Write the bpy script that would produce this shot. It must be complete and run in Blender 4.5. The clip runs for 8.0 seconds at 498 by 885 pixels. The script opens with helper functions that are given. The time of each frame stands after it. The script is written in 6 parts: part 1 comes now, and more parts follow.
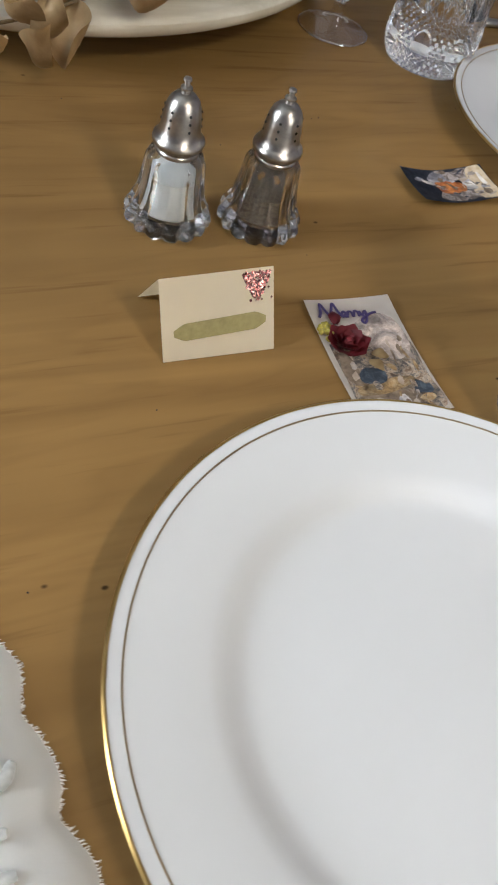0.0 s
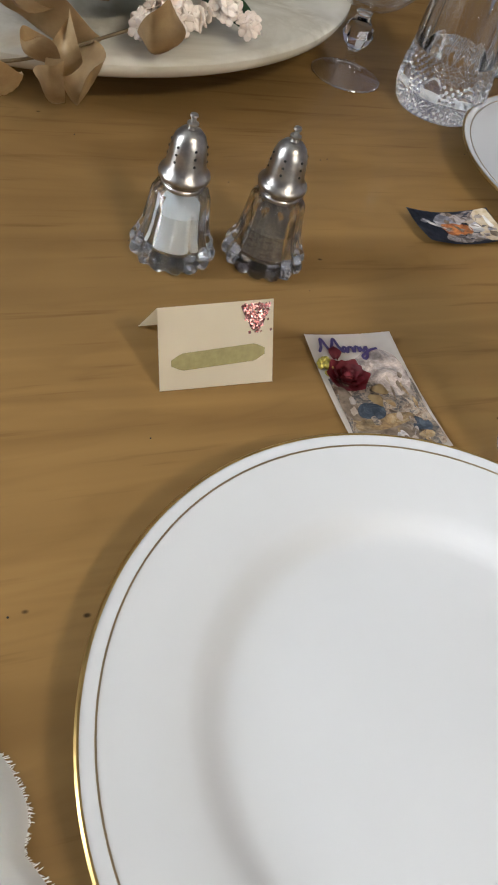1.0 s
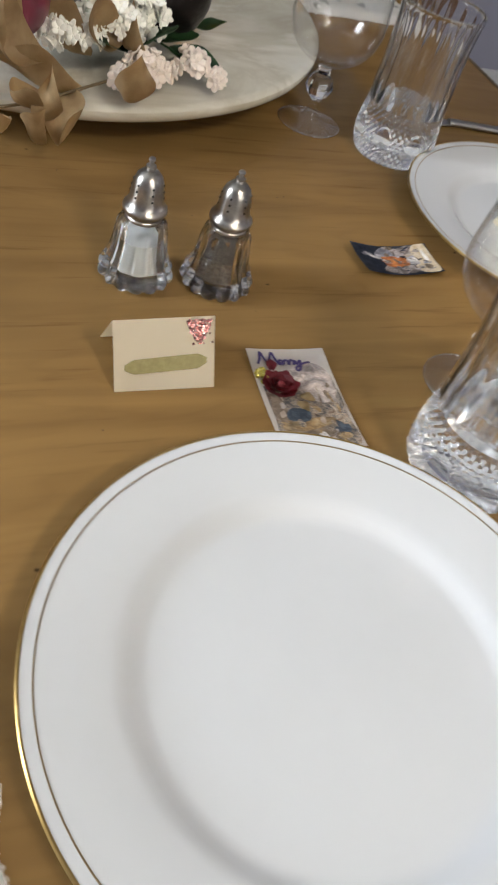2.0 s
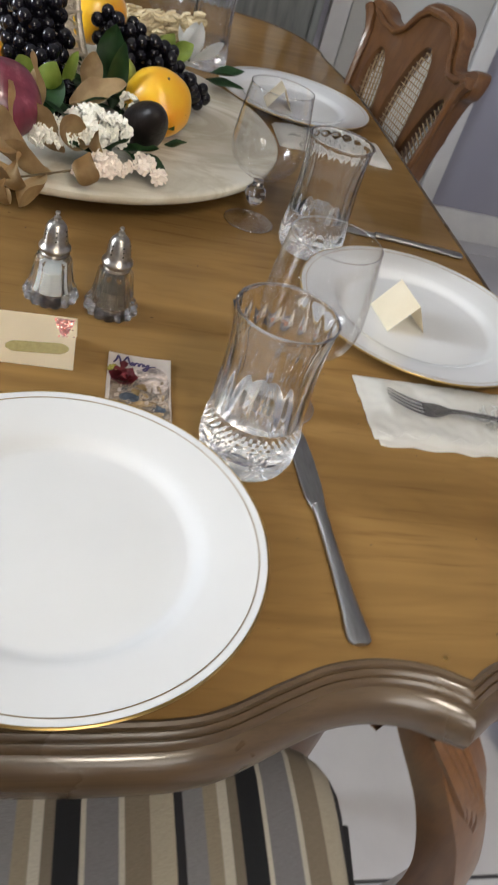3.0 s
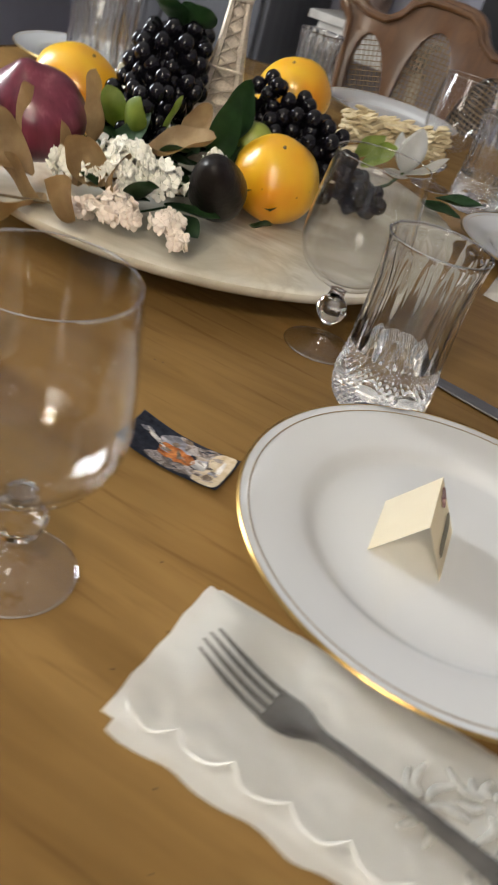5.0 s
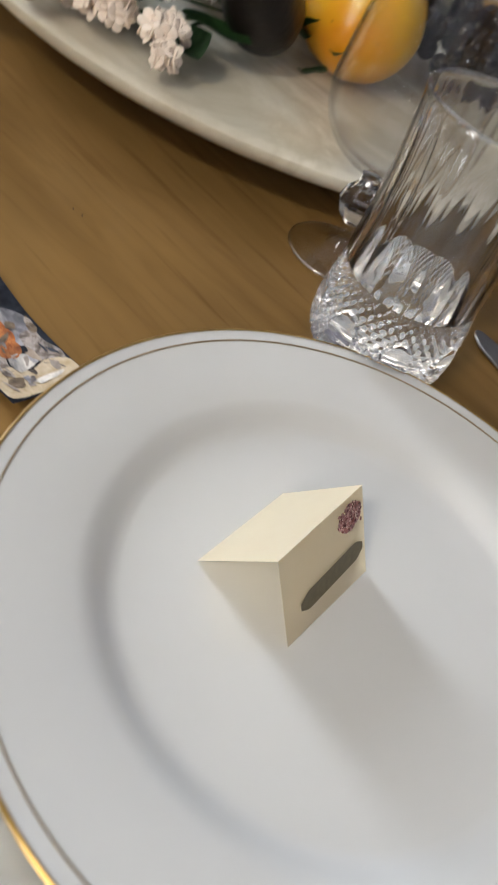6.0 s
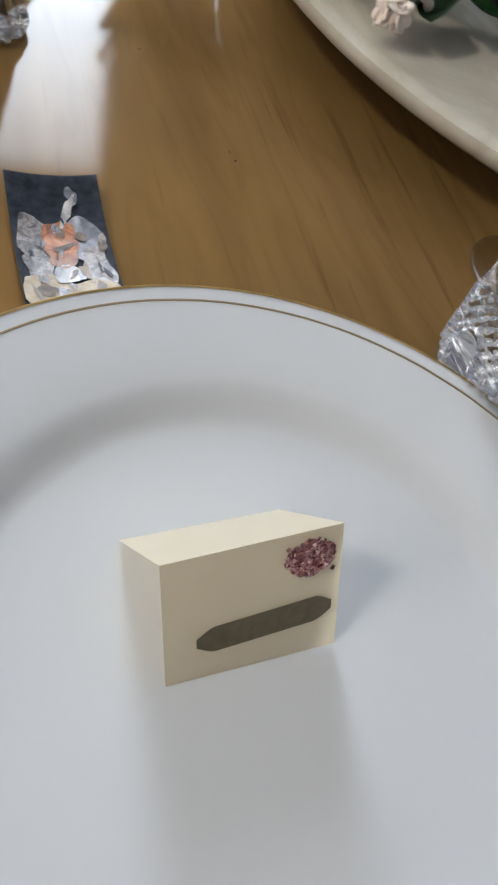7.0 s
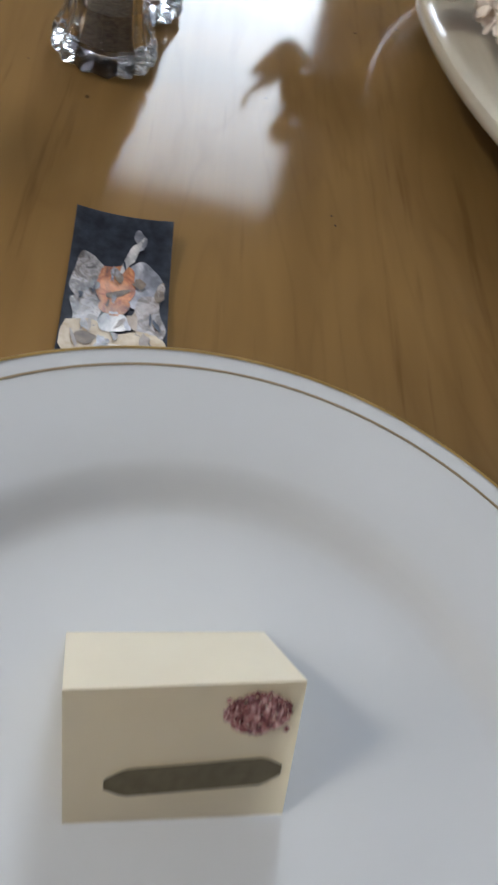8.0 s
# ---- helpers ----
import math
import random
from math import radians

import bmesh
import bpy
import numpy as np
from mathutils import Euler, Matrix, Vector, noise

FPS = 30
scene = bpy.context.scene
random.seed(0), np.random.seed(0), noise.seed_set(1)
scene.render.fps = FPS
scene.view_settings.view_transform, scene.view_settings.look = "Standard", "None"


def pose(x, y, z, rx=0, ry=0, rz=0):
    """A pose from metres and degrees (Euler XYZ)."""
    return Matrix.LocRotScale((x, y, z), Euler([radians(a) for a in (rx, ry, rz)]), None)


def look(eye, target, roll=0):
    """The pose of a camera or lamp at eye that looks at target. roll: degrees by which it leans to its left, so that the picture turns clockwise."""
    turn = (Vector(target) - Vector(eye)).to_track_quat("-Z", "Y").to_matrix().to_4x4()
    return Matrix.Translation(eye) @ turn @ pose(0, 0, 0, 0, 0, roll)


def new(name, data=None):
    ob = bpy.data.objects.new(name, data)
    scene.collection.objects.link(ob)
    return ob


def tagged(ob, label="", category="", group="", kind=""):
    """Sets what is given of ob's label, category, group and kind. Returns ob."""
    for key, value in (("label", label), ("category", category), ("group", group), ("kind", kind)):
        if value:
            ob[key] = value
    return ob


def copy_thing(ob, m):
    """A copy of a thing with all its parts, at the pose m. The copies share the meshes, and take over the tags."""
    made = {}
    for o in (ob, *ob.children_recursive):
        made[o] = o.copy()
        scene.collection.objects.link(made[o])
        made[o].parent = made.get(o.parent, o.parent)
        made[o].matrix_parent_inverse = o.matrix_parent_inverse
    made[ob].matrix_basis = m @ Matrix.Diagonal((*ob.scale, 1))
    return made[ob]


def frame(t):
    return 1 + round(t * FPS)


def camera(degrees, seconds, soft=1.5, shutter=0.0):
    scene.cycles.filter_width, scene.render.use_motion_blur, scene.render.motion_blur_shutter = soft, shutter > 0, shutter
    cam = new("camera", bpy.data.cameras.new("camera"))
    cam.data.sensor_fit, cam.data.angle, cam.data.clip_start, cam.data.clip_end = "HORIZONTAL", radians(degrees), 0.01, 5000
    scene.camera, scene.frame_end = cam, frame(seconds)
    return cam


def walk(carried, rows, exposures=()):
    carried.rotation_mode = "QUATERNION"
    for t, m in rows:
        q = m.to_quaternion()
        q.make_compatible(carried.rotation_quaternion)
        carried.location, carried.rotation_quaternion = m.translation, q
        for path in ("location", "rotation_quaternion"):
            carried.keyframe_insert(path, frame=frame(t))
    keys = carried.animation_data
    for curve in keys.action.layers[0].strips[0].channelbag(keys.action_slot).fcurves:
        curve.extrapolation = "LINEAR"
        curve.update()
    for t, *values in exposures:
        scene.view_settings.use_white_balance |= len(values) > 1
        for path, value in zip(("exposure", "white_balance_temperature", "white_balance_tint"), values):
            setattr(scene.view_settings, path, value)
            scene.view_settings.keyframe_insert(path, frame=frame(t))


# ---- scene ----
cam = camera(36.4, 8.0, 1.9, 0.4)
PATH = [
    (0, (-0.105, -0.234, 1.022), (0.639, 0.79, -0.526), 19.8),
    (0.5, (-0.086, -0.251, 1.02), (0.599, 0.866, -0.491), 18.5),
    (1, (-0.096, -0.239, 1.018), (0.63, 0.884, -0.47), 19.1),
    (1.2, (-0.099, -0.24, 1.023), (0.645, 0.87, -0.464), 19.6),
    (2.3, (-0.072, -0.372, 1.093), (0.629, 0.884, -0.296), 20.2),
    (2.5, (-0.033, -0.44, 1.12), (0.592, 0.893, -0.234), 19.0),
    (3, (0.05, -0.512, 1.136), (0.55, 0.954, -0.129), 18.5),
    (3.5, (0.124, -0.444, 1.115), (0.45, 1.137, -0.066), 19.2),
    (4, (0.198, -0.387, 1.104), (0.26, 1.297, 0.027), 15.9),
    (4.2, (0.244, -0.366, 1.082), (0.184, 1.335, 0.03), 13.6),
    (5.3, (0.427, -0.152, 1.029), (-0.155, 1.342, -0.167), 21.7),
    (5.5, (0.439, -0.111, 1.022), (-0.147, 1.349, -0.213), 24.6),
    (6, (0.447, -0.015, 0.98), (-0.218, 1.246, -0.424), 27.4),
    (6.5, (0.455, 0.051, 0.958), (-0.399, 1.053, -0.548), 27.4),
    (7, (0.474, 0.088, 0.951), (-0.574, 0.796, -0.598), 25.5),
    (7.5, (0.476, 0.109, 0.946), (-0.679, 0.705, -0.573), 25.3),
    (8, (0.447, 0.131, 0.946), (-0.726, 0.498, -0.632), 23.3),
]
walk(cam, [(t, look(eye, target, roll)) for t, eye, target, roll in PATH], [(0, -0.22, 6400, 10), (2.5, -0.18, 6520, 10), (3.0, -0.10, 6600, 10), (4.0, -0.12, 6950, 10), (4.2, -0.10, 6980, 10), (5.5, -0.08, 6950, 10), (6, -0.18, 6650, 10), (6.5, -0.12, 6320, 10), (7.0, -0.28, 6120, 10), (7.5, -0.50, 6030, 10), (8, -0.48, 6080, 10)])

# ---- world, lights, exposure ----
T = 0.75                                  # table top
world = bpy.data.worlds.new("sky")
scene.world = world
world.use_nodes = True
_sky = world.node_tree.nodes.new("ShaderNodeTexSky")
_sky.sky_type, _sky.sun_disc = "NISHITA", False
_sky.sun_elevation, _sky.sun_rotation = radians(28), radians(200)
world.node_tree.links.new(_sky.outputs[0], world.node_tree.nodes["Background"].inputs[0])
world.node_tree.nodes["Background"].inputs[1].default_value = 0.12


def lamp(name, m, power, colour, sx, sy):
    data = bpy.data.lights.new(name, "AREA")
    data.shape, data.size, data.size_y, data.energy, data.color = "RECTANGLE", sx, sy, power, colour
    ob = new(name, data)
    ob.matrix_world = m
    return ob


lamp("window_daylight", look((-1.74, 0.26, 1.5), (0.0, 0.26, 0.9)), 50, (0.86, 0.93, 1.0), 0.5, 1.1)
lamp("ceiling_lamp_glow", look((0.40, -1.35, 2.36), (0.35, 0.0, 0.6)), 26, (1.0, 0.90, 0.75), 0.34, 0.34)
# Added fill light from the south; no real window is known there.
lamp("south_fill_light", look((0.6, -2.2, 1.60), (0.3, 0.3, 0.8)), 20, (1.0, 0.94, 0.85), 0.9, 1.1)
scene.view_settings.exposure = 0.0


# ---- materials ----
def mat(name, colour, rough=0.5, metal=0.0, **kw):
    m = bpy.data.materials.new(name)
    m.use_nodes = True
    b = m.node_tree.nodes["Principled BSDF"]
    b.inputs["Base Color"].default_value = (*colour, 1)
    b.inputs["Roughness"].default_value = rough
    b.inputs["Metallic"].default_value = metal
    for k, v in kw.items():
        b.inputs[k.replace("_", " ")].default_value = v
    return m


def nodes_of(m):
    nt = m.node_tree
    return nt, nt.nodes, nt.links, nt.nodes["Principled BSDF"]


def coords(nt, scale=(1, 1, 1), rot=(0, 0, 0), kind="Object"):
    tc = nt.nodes.new("ShaderNodeTexCoord")
    mp = nt.nodes.new("ShaderNodeMapping")
    mp.inputs["Scale"].default_value = scale
    mp.inputs["Rotation"].default_value = rot
    nt.links.new(tc.outputs[kind], mp.inputs[0])
    return mp.outputs[0]


def noise_tex(nt, vec, scale, detail=4, rough=0.55, dist=0.0):
    n = nt.nodes.new("ShaderNodeTexNoise")
    n.inputs["Scale"].default_value, n.inputs["Detail"].default_value = scale, detail
    n.inputs["Roughness"].default_value, n.inputs["Distortion"].default_value = rough, dist
    nt.links.new(vec, n.inputs["Vector"])
    return n.outputs["Fac"]


def ramp(nt, fac, stops):
    r = nt.nodes.new("ShaderNodeValToRGB")
    e = r.color_ramp.elements
    while len(e) < len(stops):
        e.new(0.5)
    for el, (p, c) in zip(e, stops):
        el.position, el.color = p, (*c, 1)
    nt.links.new(fac, r.inputs[0])
    return r.outputs[0]


def mix(nt, fac, a, b, mode="MIX"):
    n = nt.nodes.new("ShaderNodeMix")
    n.data_type, n.blend_type = "RGBA", mode
    for sock, v in ((n.inputs[0], fac), (n.inputs[6], a), (n.inputs[7], b)):
        if isinstance(v, (int, float)):
            sock.default_value = v
        elif isinstance(v, tuple):
            sock.default_value = (*v, 1)
        else:
            nt.links.new(v, sock)
    return n.outputs[2]


def bump(nt, height, strength, distance=0.001):
    b = nt.nodes.new("ShaderNodeBump")
    b.inputs["Strength"].default_value, b.inputs["Distance"].default_value = strength, distance
    nt.links.new(height, b.inputs["Height"])
    nt.links.new(b.outputs[0], nt.nodes["Principled BSDF"].inputs["Normal"])


def mottled(name, c1, c2, scale, rough=0.5, metal=0.0, bumps=0.0, bscale=None, dist=0.001, stretch=(1, 1, 1), **kw):
    m = mat(name, c1, rough, metal, **kw)
    nt, _, ln, b = nodes_of(m)
    v = coords(nt, stretch)
    ln.new(ramp(nt, noise_tex(nt, v, scale, 5), [(0.3, c1), (0.7, c2)]), b.inputs["Base Color"])
    if bumps:
        bump(nt, noise_tex(nt, v, bscale or scale * 6, 4), bumps, dist)
    return m


def wood(name, dark, mid, light, rough, along="x", grain=1.0, coat=0.3, specks=False, soft=0.35):
    m = mat(name, mid, rough, 0, Coat_Weight=coat, Coat_Roughness=0.12)
    nt, _, ln, b = nodes_of(m)
    st = {"x": (1.1, 9, 9), "y": (9, 1.1, 9), "z": (9, 9, 1.1)}[along]
    v = coords(nt, st)
    big = noise_tex(nt, v, 1.6 * grain, 3, 0.5, 1.6)
    fine_v = coords(nt, tuple(s * (1 if s < 2 else 4.5) for s in st))
    fine = noise_tex(nt, fine_v, 5 * grain, 5, 0.65, 0.4)
    wv = nt.nodes.new("ShaderNodeMath")
    wv.operation = "MULTIPLY_ADD"
    ln.new(big, wv.inputs[0])
    wv.inputs[1].default_value = 4.5
    calm = nt.nodes.new("ShaderNodeMath")
    calm.operation = "MULTIPLY"
    ln.new(fine, calm.inputs[0])
    calm.inputs[1].default_value = 0.45 if specks else 1.0
    ln.new(calm.outputs[0], wv.inputs[2])
    fr = nt.nodes.new("ShaderNodeMath")
    fr.operation = "PINGPONG"
    ln.new(wv.outputs[0], fr.inputs[0])
    fr.inputs[1].default_value = 1.0
    rings = ramp(nt, fr.outputs[0], [(0.0, mid), (0.5, light), (1.0, tuple(0.7 * a + 0.3 * c for a, c in zip(mid, dark)))])
    streak = ramp(nt, fine, [(0.22, tuple(0.5 * (a + c) for a, c in zip(mid, dark))), (0.52, light), (0.78, mid)])
    col = mix(nt, soft, rings, streak)
    cloud = ramp(nt, noise_tex(nt, coords(nt, (1, 1, 1)), 3.2, 3), [(0.3, (0.66, 0.65, 0.66)), (0.7, (1.16, 1.12, 1.04))])
    col = mix(nt, 1.0, col, cloud, "MULTIPLY")
    if specks:
        pores = ramp(nt, noise_tex(nt, coords(nt, (9, 170, 170)), 1.0, 3, 0.6), [(0.60, (1, 1, 1)), (0.72, (0.80, 0.77, 0.74))])
        figure = ramp(nt, noise_tex(nt, coords(nt, (1.6, 7, 7)), 2.2, 2, 0.5, 2.4), [(0.44, (1, 1, 1)), (0.50, (0.925, 0.915, 0.905)), (0.56, (1, 1, 1))])
        col = mix(nt, 0.8, mix(nt, 1.0, col, pores, "MULTIPLY"), figure, "MULTIPLY")
        vo = nt.nodes.new("ShaderNodeTexVoronoi")
        vo.inputs["Scale"].default_value = 26
        ln.new(coords(nt, (1, 1.5, 1)), vo.inputs["Vector"])
        dots = ramp(nt, vo.outputs["Distance"], [(0.02, (1, 1, 1)), (0.05, (0, 0, 0))])
        gate = ramp(nt, noise_tex(nt, coords(nt), 7, 2), [(0.56, (0, 0, 0)), (0.60, (1, 1, 1))])
        col = mix(nt, mix(nt, 1.0, dots, gate, "MULTIPLY"), col, (0.03, 0.018, 0.01))
    ln.new(col, b.inputs["Base Color"])
    rr = ramp(nt, noise_tex(nt, coords(nt), 12, 4), [(0.3, (rough * 0.85,) * 3), (0.7, (rough * 1.2,) * 3)])
    ln.new(rr, b.inputs["Roughness"])
    bump(nt, fine, 0.012 if specks else 0.06, 0.0005)
    return m


def glass_mat(name, tint=(1, 1, 1), through_part=0.35, rough=0.0, ior=1.5):
    m = bpy.data.materials.new(name)
    m.use_nodes = True
    nt = m.node_tree
    b = nt.nodes["Principled BSDF"]
    b.inputs["Base Color"].default_value = (*tint, 1)
    b.inputs["Roughness"].default_value = rough
    b.inputs["Transmission Weight"].default_value = 1
    b.inputs["IOR"].default_value = ior
    tr = nt.nodes.new("ShaderNodeBsdfTransparent")
    tr.inputs[0].default_value = (*tint, 1)
    mx = nt.nodes.new("ShaderNodeMixShader")
    mx.inputs[0].default_value = through_part
    nt.links.new(b.outputs[0], mx.inputs[1])
    nt.links.new(tr.outputs[0], mx.inputs[2])
    nt.links.new(mx.outputs[0], nt.nodes["Material Output"].inputs[0])
    return m


def thin_glass(name, tint, head_on=0.04):
    """Clear thin-walled glass: see-through, with a mirror gloss after Fresnel."""
    m = bpy.data.materials.new(name)
    m.use_nodes = True
    nt = m.node_tree
    nt.nodes.remove(nt.nodes["Principled BSDF"])
    tr = nt.nodes.new("ShaderNodeBsdfTransparent")
    tr.inputs[0].default_value = (*tint, 1)
    gl = nt.nodes.new("ShaderNodeBsdfGlossy")
    gl.inputs["Roughness"].default_value = 0.01
    lw = nt.nodes.new("ShaderNodeLayerWeight")
    lw.inputs[0].default_value = 0.5
    pw = nt.nodes.new("ShaderNodeMath")
    pw.operation = "POWER"
    nt.links.new(lw.outputs["Facing"], pw.inputs[0])
    pw.inputs[1].default_value = 5.0
    fz = nt.nodes.new("ShaderNodeMath")
    fz.operation = "MULTIPLY_ADD"
    nt.links.new(pw.outputs[0], fz.inputs[0])
    fz.inputs[1].default_value, fz.inputs[2].default_value = 1 - head_on, head_on
    mx = nt.nodes.new("ShaderNodeMixShader")
    nt.links.new(fz.outputs[0], mx.inputs[0])
    nt.links.new(tr.outputs[0], mx.inputs[1])
    nt.links.new(gl.outputs[0], mx.inputs[2])
    nt.links.new(mx.outputs[0], nt.nodes["Material Output"].inputs[0])
    return m


GLASS_THIN = thin_glass("thin_clear_crystal", (0.992, 0.992, 0.992))
GLASS_FOOT = thin_glass("clear_goblet_foot", (0.99, 0.99, 0.99), 0.11)
GLASS_RIM = thin_glass("polished_glass_rim", (0.99, 0.99, 0.99), 0.42)
WOOD_TOP = wood("table_veneer", (0.172, 0.098, 0.035), (0.234, 0.138, 0.051), (0.274, 0.165, 0.062), 0.095, "x", 0.6, 0.0, True, 0.13)
WOOD_TOP.node_tree.nodes["Principled BSDF"].inputs["Specular IOR Level"].default_value = 0.062
WOOD_EDGE = wood("table_edge_wood", (0.036, 0.023, 0.012), (0.076, 0.049, 0.026), (0.112, 0.074, 0.041), 0.28, "x", 1.2, 0.4)
WOOD_LEG = wood("table_leg_wood", (0.08, 0.034, 0.011), (0.15, 0.067, 0.023), (0.205, 0.098, 0.035), 0.32, "z", 1.4, 0.4)
WOOD_CHAIR = wood("chair_wood", (0.048, 0.020, 0.008), (0.098, 0.043, 0.016), (0.145, 0.067, 0.026), 0.34, "z", 1.5, 0.35)
PORCELAIN = mottled("glazed_porcelain", (0.64, 0.648, 0.655), (0.67, 0.678, 0.685), 9, 0.10, Coat_Weight=0.6, Coat_Roughness=0.03)
GOLD = mottled("gold_rim", (0.42, 0.27, 0.09), (0.66, 0.45, 0.17), 60, 0.28, 1.0)
GOLD_LINE = mat("gold_line", (0.36, 0.27, 0.16), 0.35, 0.8)
PEWTER = mottled("worn_silver_plate", (0.27, 0.25, 0.22), (0.52, 0.49, 0.45), 130, 0.30, 1.0, 0.10, 400, 0.0004)
STEEL = mottled("brushed_steel", (0.30, 0.295, 0.29), (0.40, 0.39, 0.385), 60, 0.36, 1.0, 0.04, 500, 0.0003, (1, 8, 1))
GLASS = glass_mat("cut_crystal", (1.0, 1.0, 1.0), 0.0, 0.0, 1.5)
GLASS_BASE = glass_mat("diamond_cut_crystal", (1.0, 1.0, 1.0), 0.0, 0.0, 1.45)
GLASS_WALL = glass_mat("fluted_crystal", (1.0, 1.0, 1.0), 0.04, 0.0, 1.45)
GLASS_AQUA = glass_mat("pale_shaker_glass", (0.975, 0.995, 0.99), 0.03, 0.0, 1.45)
GLASS_SMOKE = glass_mat("clear_shaker_glass", (0.98, 0.97, 0.95), 0.03, 0.0, 1.45)
SALT = mottled("salt_grains", (0.80, 0.80, 0.80), (0.88, 0.88, 0.87), 500, 0.8)
PEPPER = mottled("pepper_grains", (0.10, 0.085, 0.065), (0.26, 0.22, 0.175), 600, 0.9)
CARD = mottled("cream_card", (0.91, 0.83, 0.67), (0.94, 0.865, 0.70), 40, 0.75, 0, 0.05, 900, 0.0003)
LINEN = mottled("white_linen", (0.88, 0.87, 0.83), (0.92, 0.91, 0.88), 25, 0.9, 0, 0.12, 900, 0.0003)
FORK_STEEL = mottled("polished_fork_steel", (0.50, 0.48, 0.46), (0.66, 0.63, 0.60), 60, 0.20, 1.0, 0.04, 500, 0.0003, (1, 8, 1))
SILVER_THREAD = mottled("silver_grey_thread", (0.36, 0.36, 0.34), (0.52, 0.52, 0.49), 300, 0.7, 0.0, 0.4, 900)
HOLE = mat("dark_hole_shade_and_crumb", (0.012, 0.011, 0.010), 0.8)


# ---- builders ----
def bm_new():
    return bmesh.new()


def obj(name, bm, material, smooth=True):
    me = bpy.data.meshes.new(name)
    bmesh.ops.recalc_face_normals(bm, faces=bm.faces)
    bm.to_mesh(me)
    bm.free()
    me.materials.append(material)
    if smooth:
        me.shade_smooth()
        me.set_sharp_from_angle(angle=radians(38))
    return new(name, me)


def part(name, bm, material, parent, label="", smooth=True):
    ob = obj(name, bm, material, smooth)
    ob.parent = parent
    if label:
        tagged(ob, label)
    return ob


def thing(name, m, label, category, group="", kind=""):
    e = new(name)
    e.empty_display_size = 0.02
    e.matrix_world = m
    return tagged(e, label, category, group, kind)


def single(name, bm, material, m, label, category, group="", kind="", smooth=True):
    ob = obj(name, bm, material, smooth)
    ob.matrix_world = m
    return tagged(ob, label, category, group, kind)


def lathe(profile, n=48, shape=None, bm=None, closed=False):
    """Turns (r, z) pairs about z; shape(r, z, angle) may change r."""
    bm = bm or bmesh.new()
    rings = []
    for r, z in profile:
        if r < 1e-6:
            rings.append([bm.verts.new((0, 0, z))])
        else:
            ring = []
            for i in range(n):
                a = 2 * math.pi * i / n
                q = shape(r, z, a) if shape else r
                ring.append(bm.verts.new((q * math.cos(a), q * math.sin(a), z)))
            rings.append(ring)
    pairs = list(zip(rings, rings[1:])) + ([(rings[-1], rings[0])] if closed else [])
    for a, b in pairs:
        for i in range(n):
            j = (i + 1) % n
            if len(a) == 1 and len(b) == 1:
                continue
            if len(a) == 1:
                bm.faces.new((a[0], b[i], b[j]))
            elif len(b) == 1:
                bm.faces.new((a[i], a[j], b[0]))
            else:
                bm.faces.new((a[i], a[j], b[j], b[i]))
    return bm


def box(x0, x1, y0, y1, z0, z1, bevel=0.0, bm=None, seg=2):
    b2 = bmesh.new()
    bmesh.ops.create_cube(b2, size=1)
    for v in b2.verts:
        v.co = Vector(((x0 + x1) / 2 + v.co.x * (x1 - x0), (y0 + y1) / 2 + v.co.y * (y1 - y0), (z0 + z1) / 2 + v.co.z * (z1 - z0)))
    if bevel:
        bmesh.ops.bevel(b2, geom=b2.edges[:], offset=bevel, segments=seg, affect="EDGES", profile=0.6)
    if bm is None:
        return b2
    join(bm, b2)
    return bm


def join(bm, b2, m=None):
    if m is not None:
        b2.transform(m)
    me = bpy.data.meshes.new("tmp")
    b2.to_mesh(me)
    b2.free()
    bm.from_mesh(me)
    bpy.data.meshes.remove(me)
    return bm


def tube(pts, radii, n=10, bm=None, flat=1.0, cap=True):
    """A swept round bar through points; radii a number or a list."""
    bm = bm or bmesh.new()
    pts = [Vector(p) for p in pts]
    if not isinstance(radii, (list, tuple)):
        radii = [radii] * len(pts)
    up = Vector((0, 0, 1))
    rings = []
    for i, p in enumerate(pts):
        d = (pts[min(i + 1, len(pts) - 1)] - pts[max(i - 1, 0)]).normalized()
        s = d.cross(up)
        if s.length < 1e-3:
            s = d.cross(Vector((0, 1, 0)))
        s.normalize()
        u = s.cross(d).normalized()
        rings.append([bm.verts.new(p + radii[i] * (math.cos(2 * math.pi * k / n) * s + flat * math.sin(2 * math.pi * k / n) * u)) for k in range(n)])
    for a, b in zip(rings, rings[1:]):
        for k in range(n):
            bm.faces.new((a[k], a[(k + 1) % n], b[(k + 1) % n], b[k]))
    if cap:
        bm.faces.new(rings[0])
        bm.faces.new(rings[-1][::-1])
    return bm


def smooth_path(pts, steps=8):
    """Catmull-Rom through points."""
    pts = [Vector(p) for p in pts]
    out = []
    for i in range(len(pts) - 1):
        p0, p1, p2, p3 = pts[max(i - 1, 0)], pts[i], pts[i + 1], pts[min(i + 2, len(pts) - 1)]
        for s in range(steps):
            t = s / steps
            out.append(0.5 * ((2 * p1) + (p2 - p0) * t + (2 * p0 - 5 * p1 + 4 * p2 - p3) * t * t + (3 * p1 - p0 - 3 * p2 + p3) * t ** 3))
    return out + [pts[-1]]


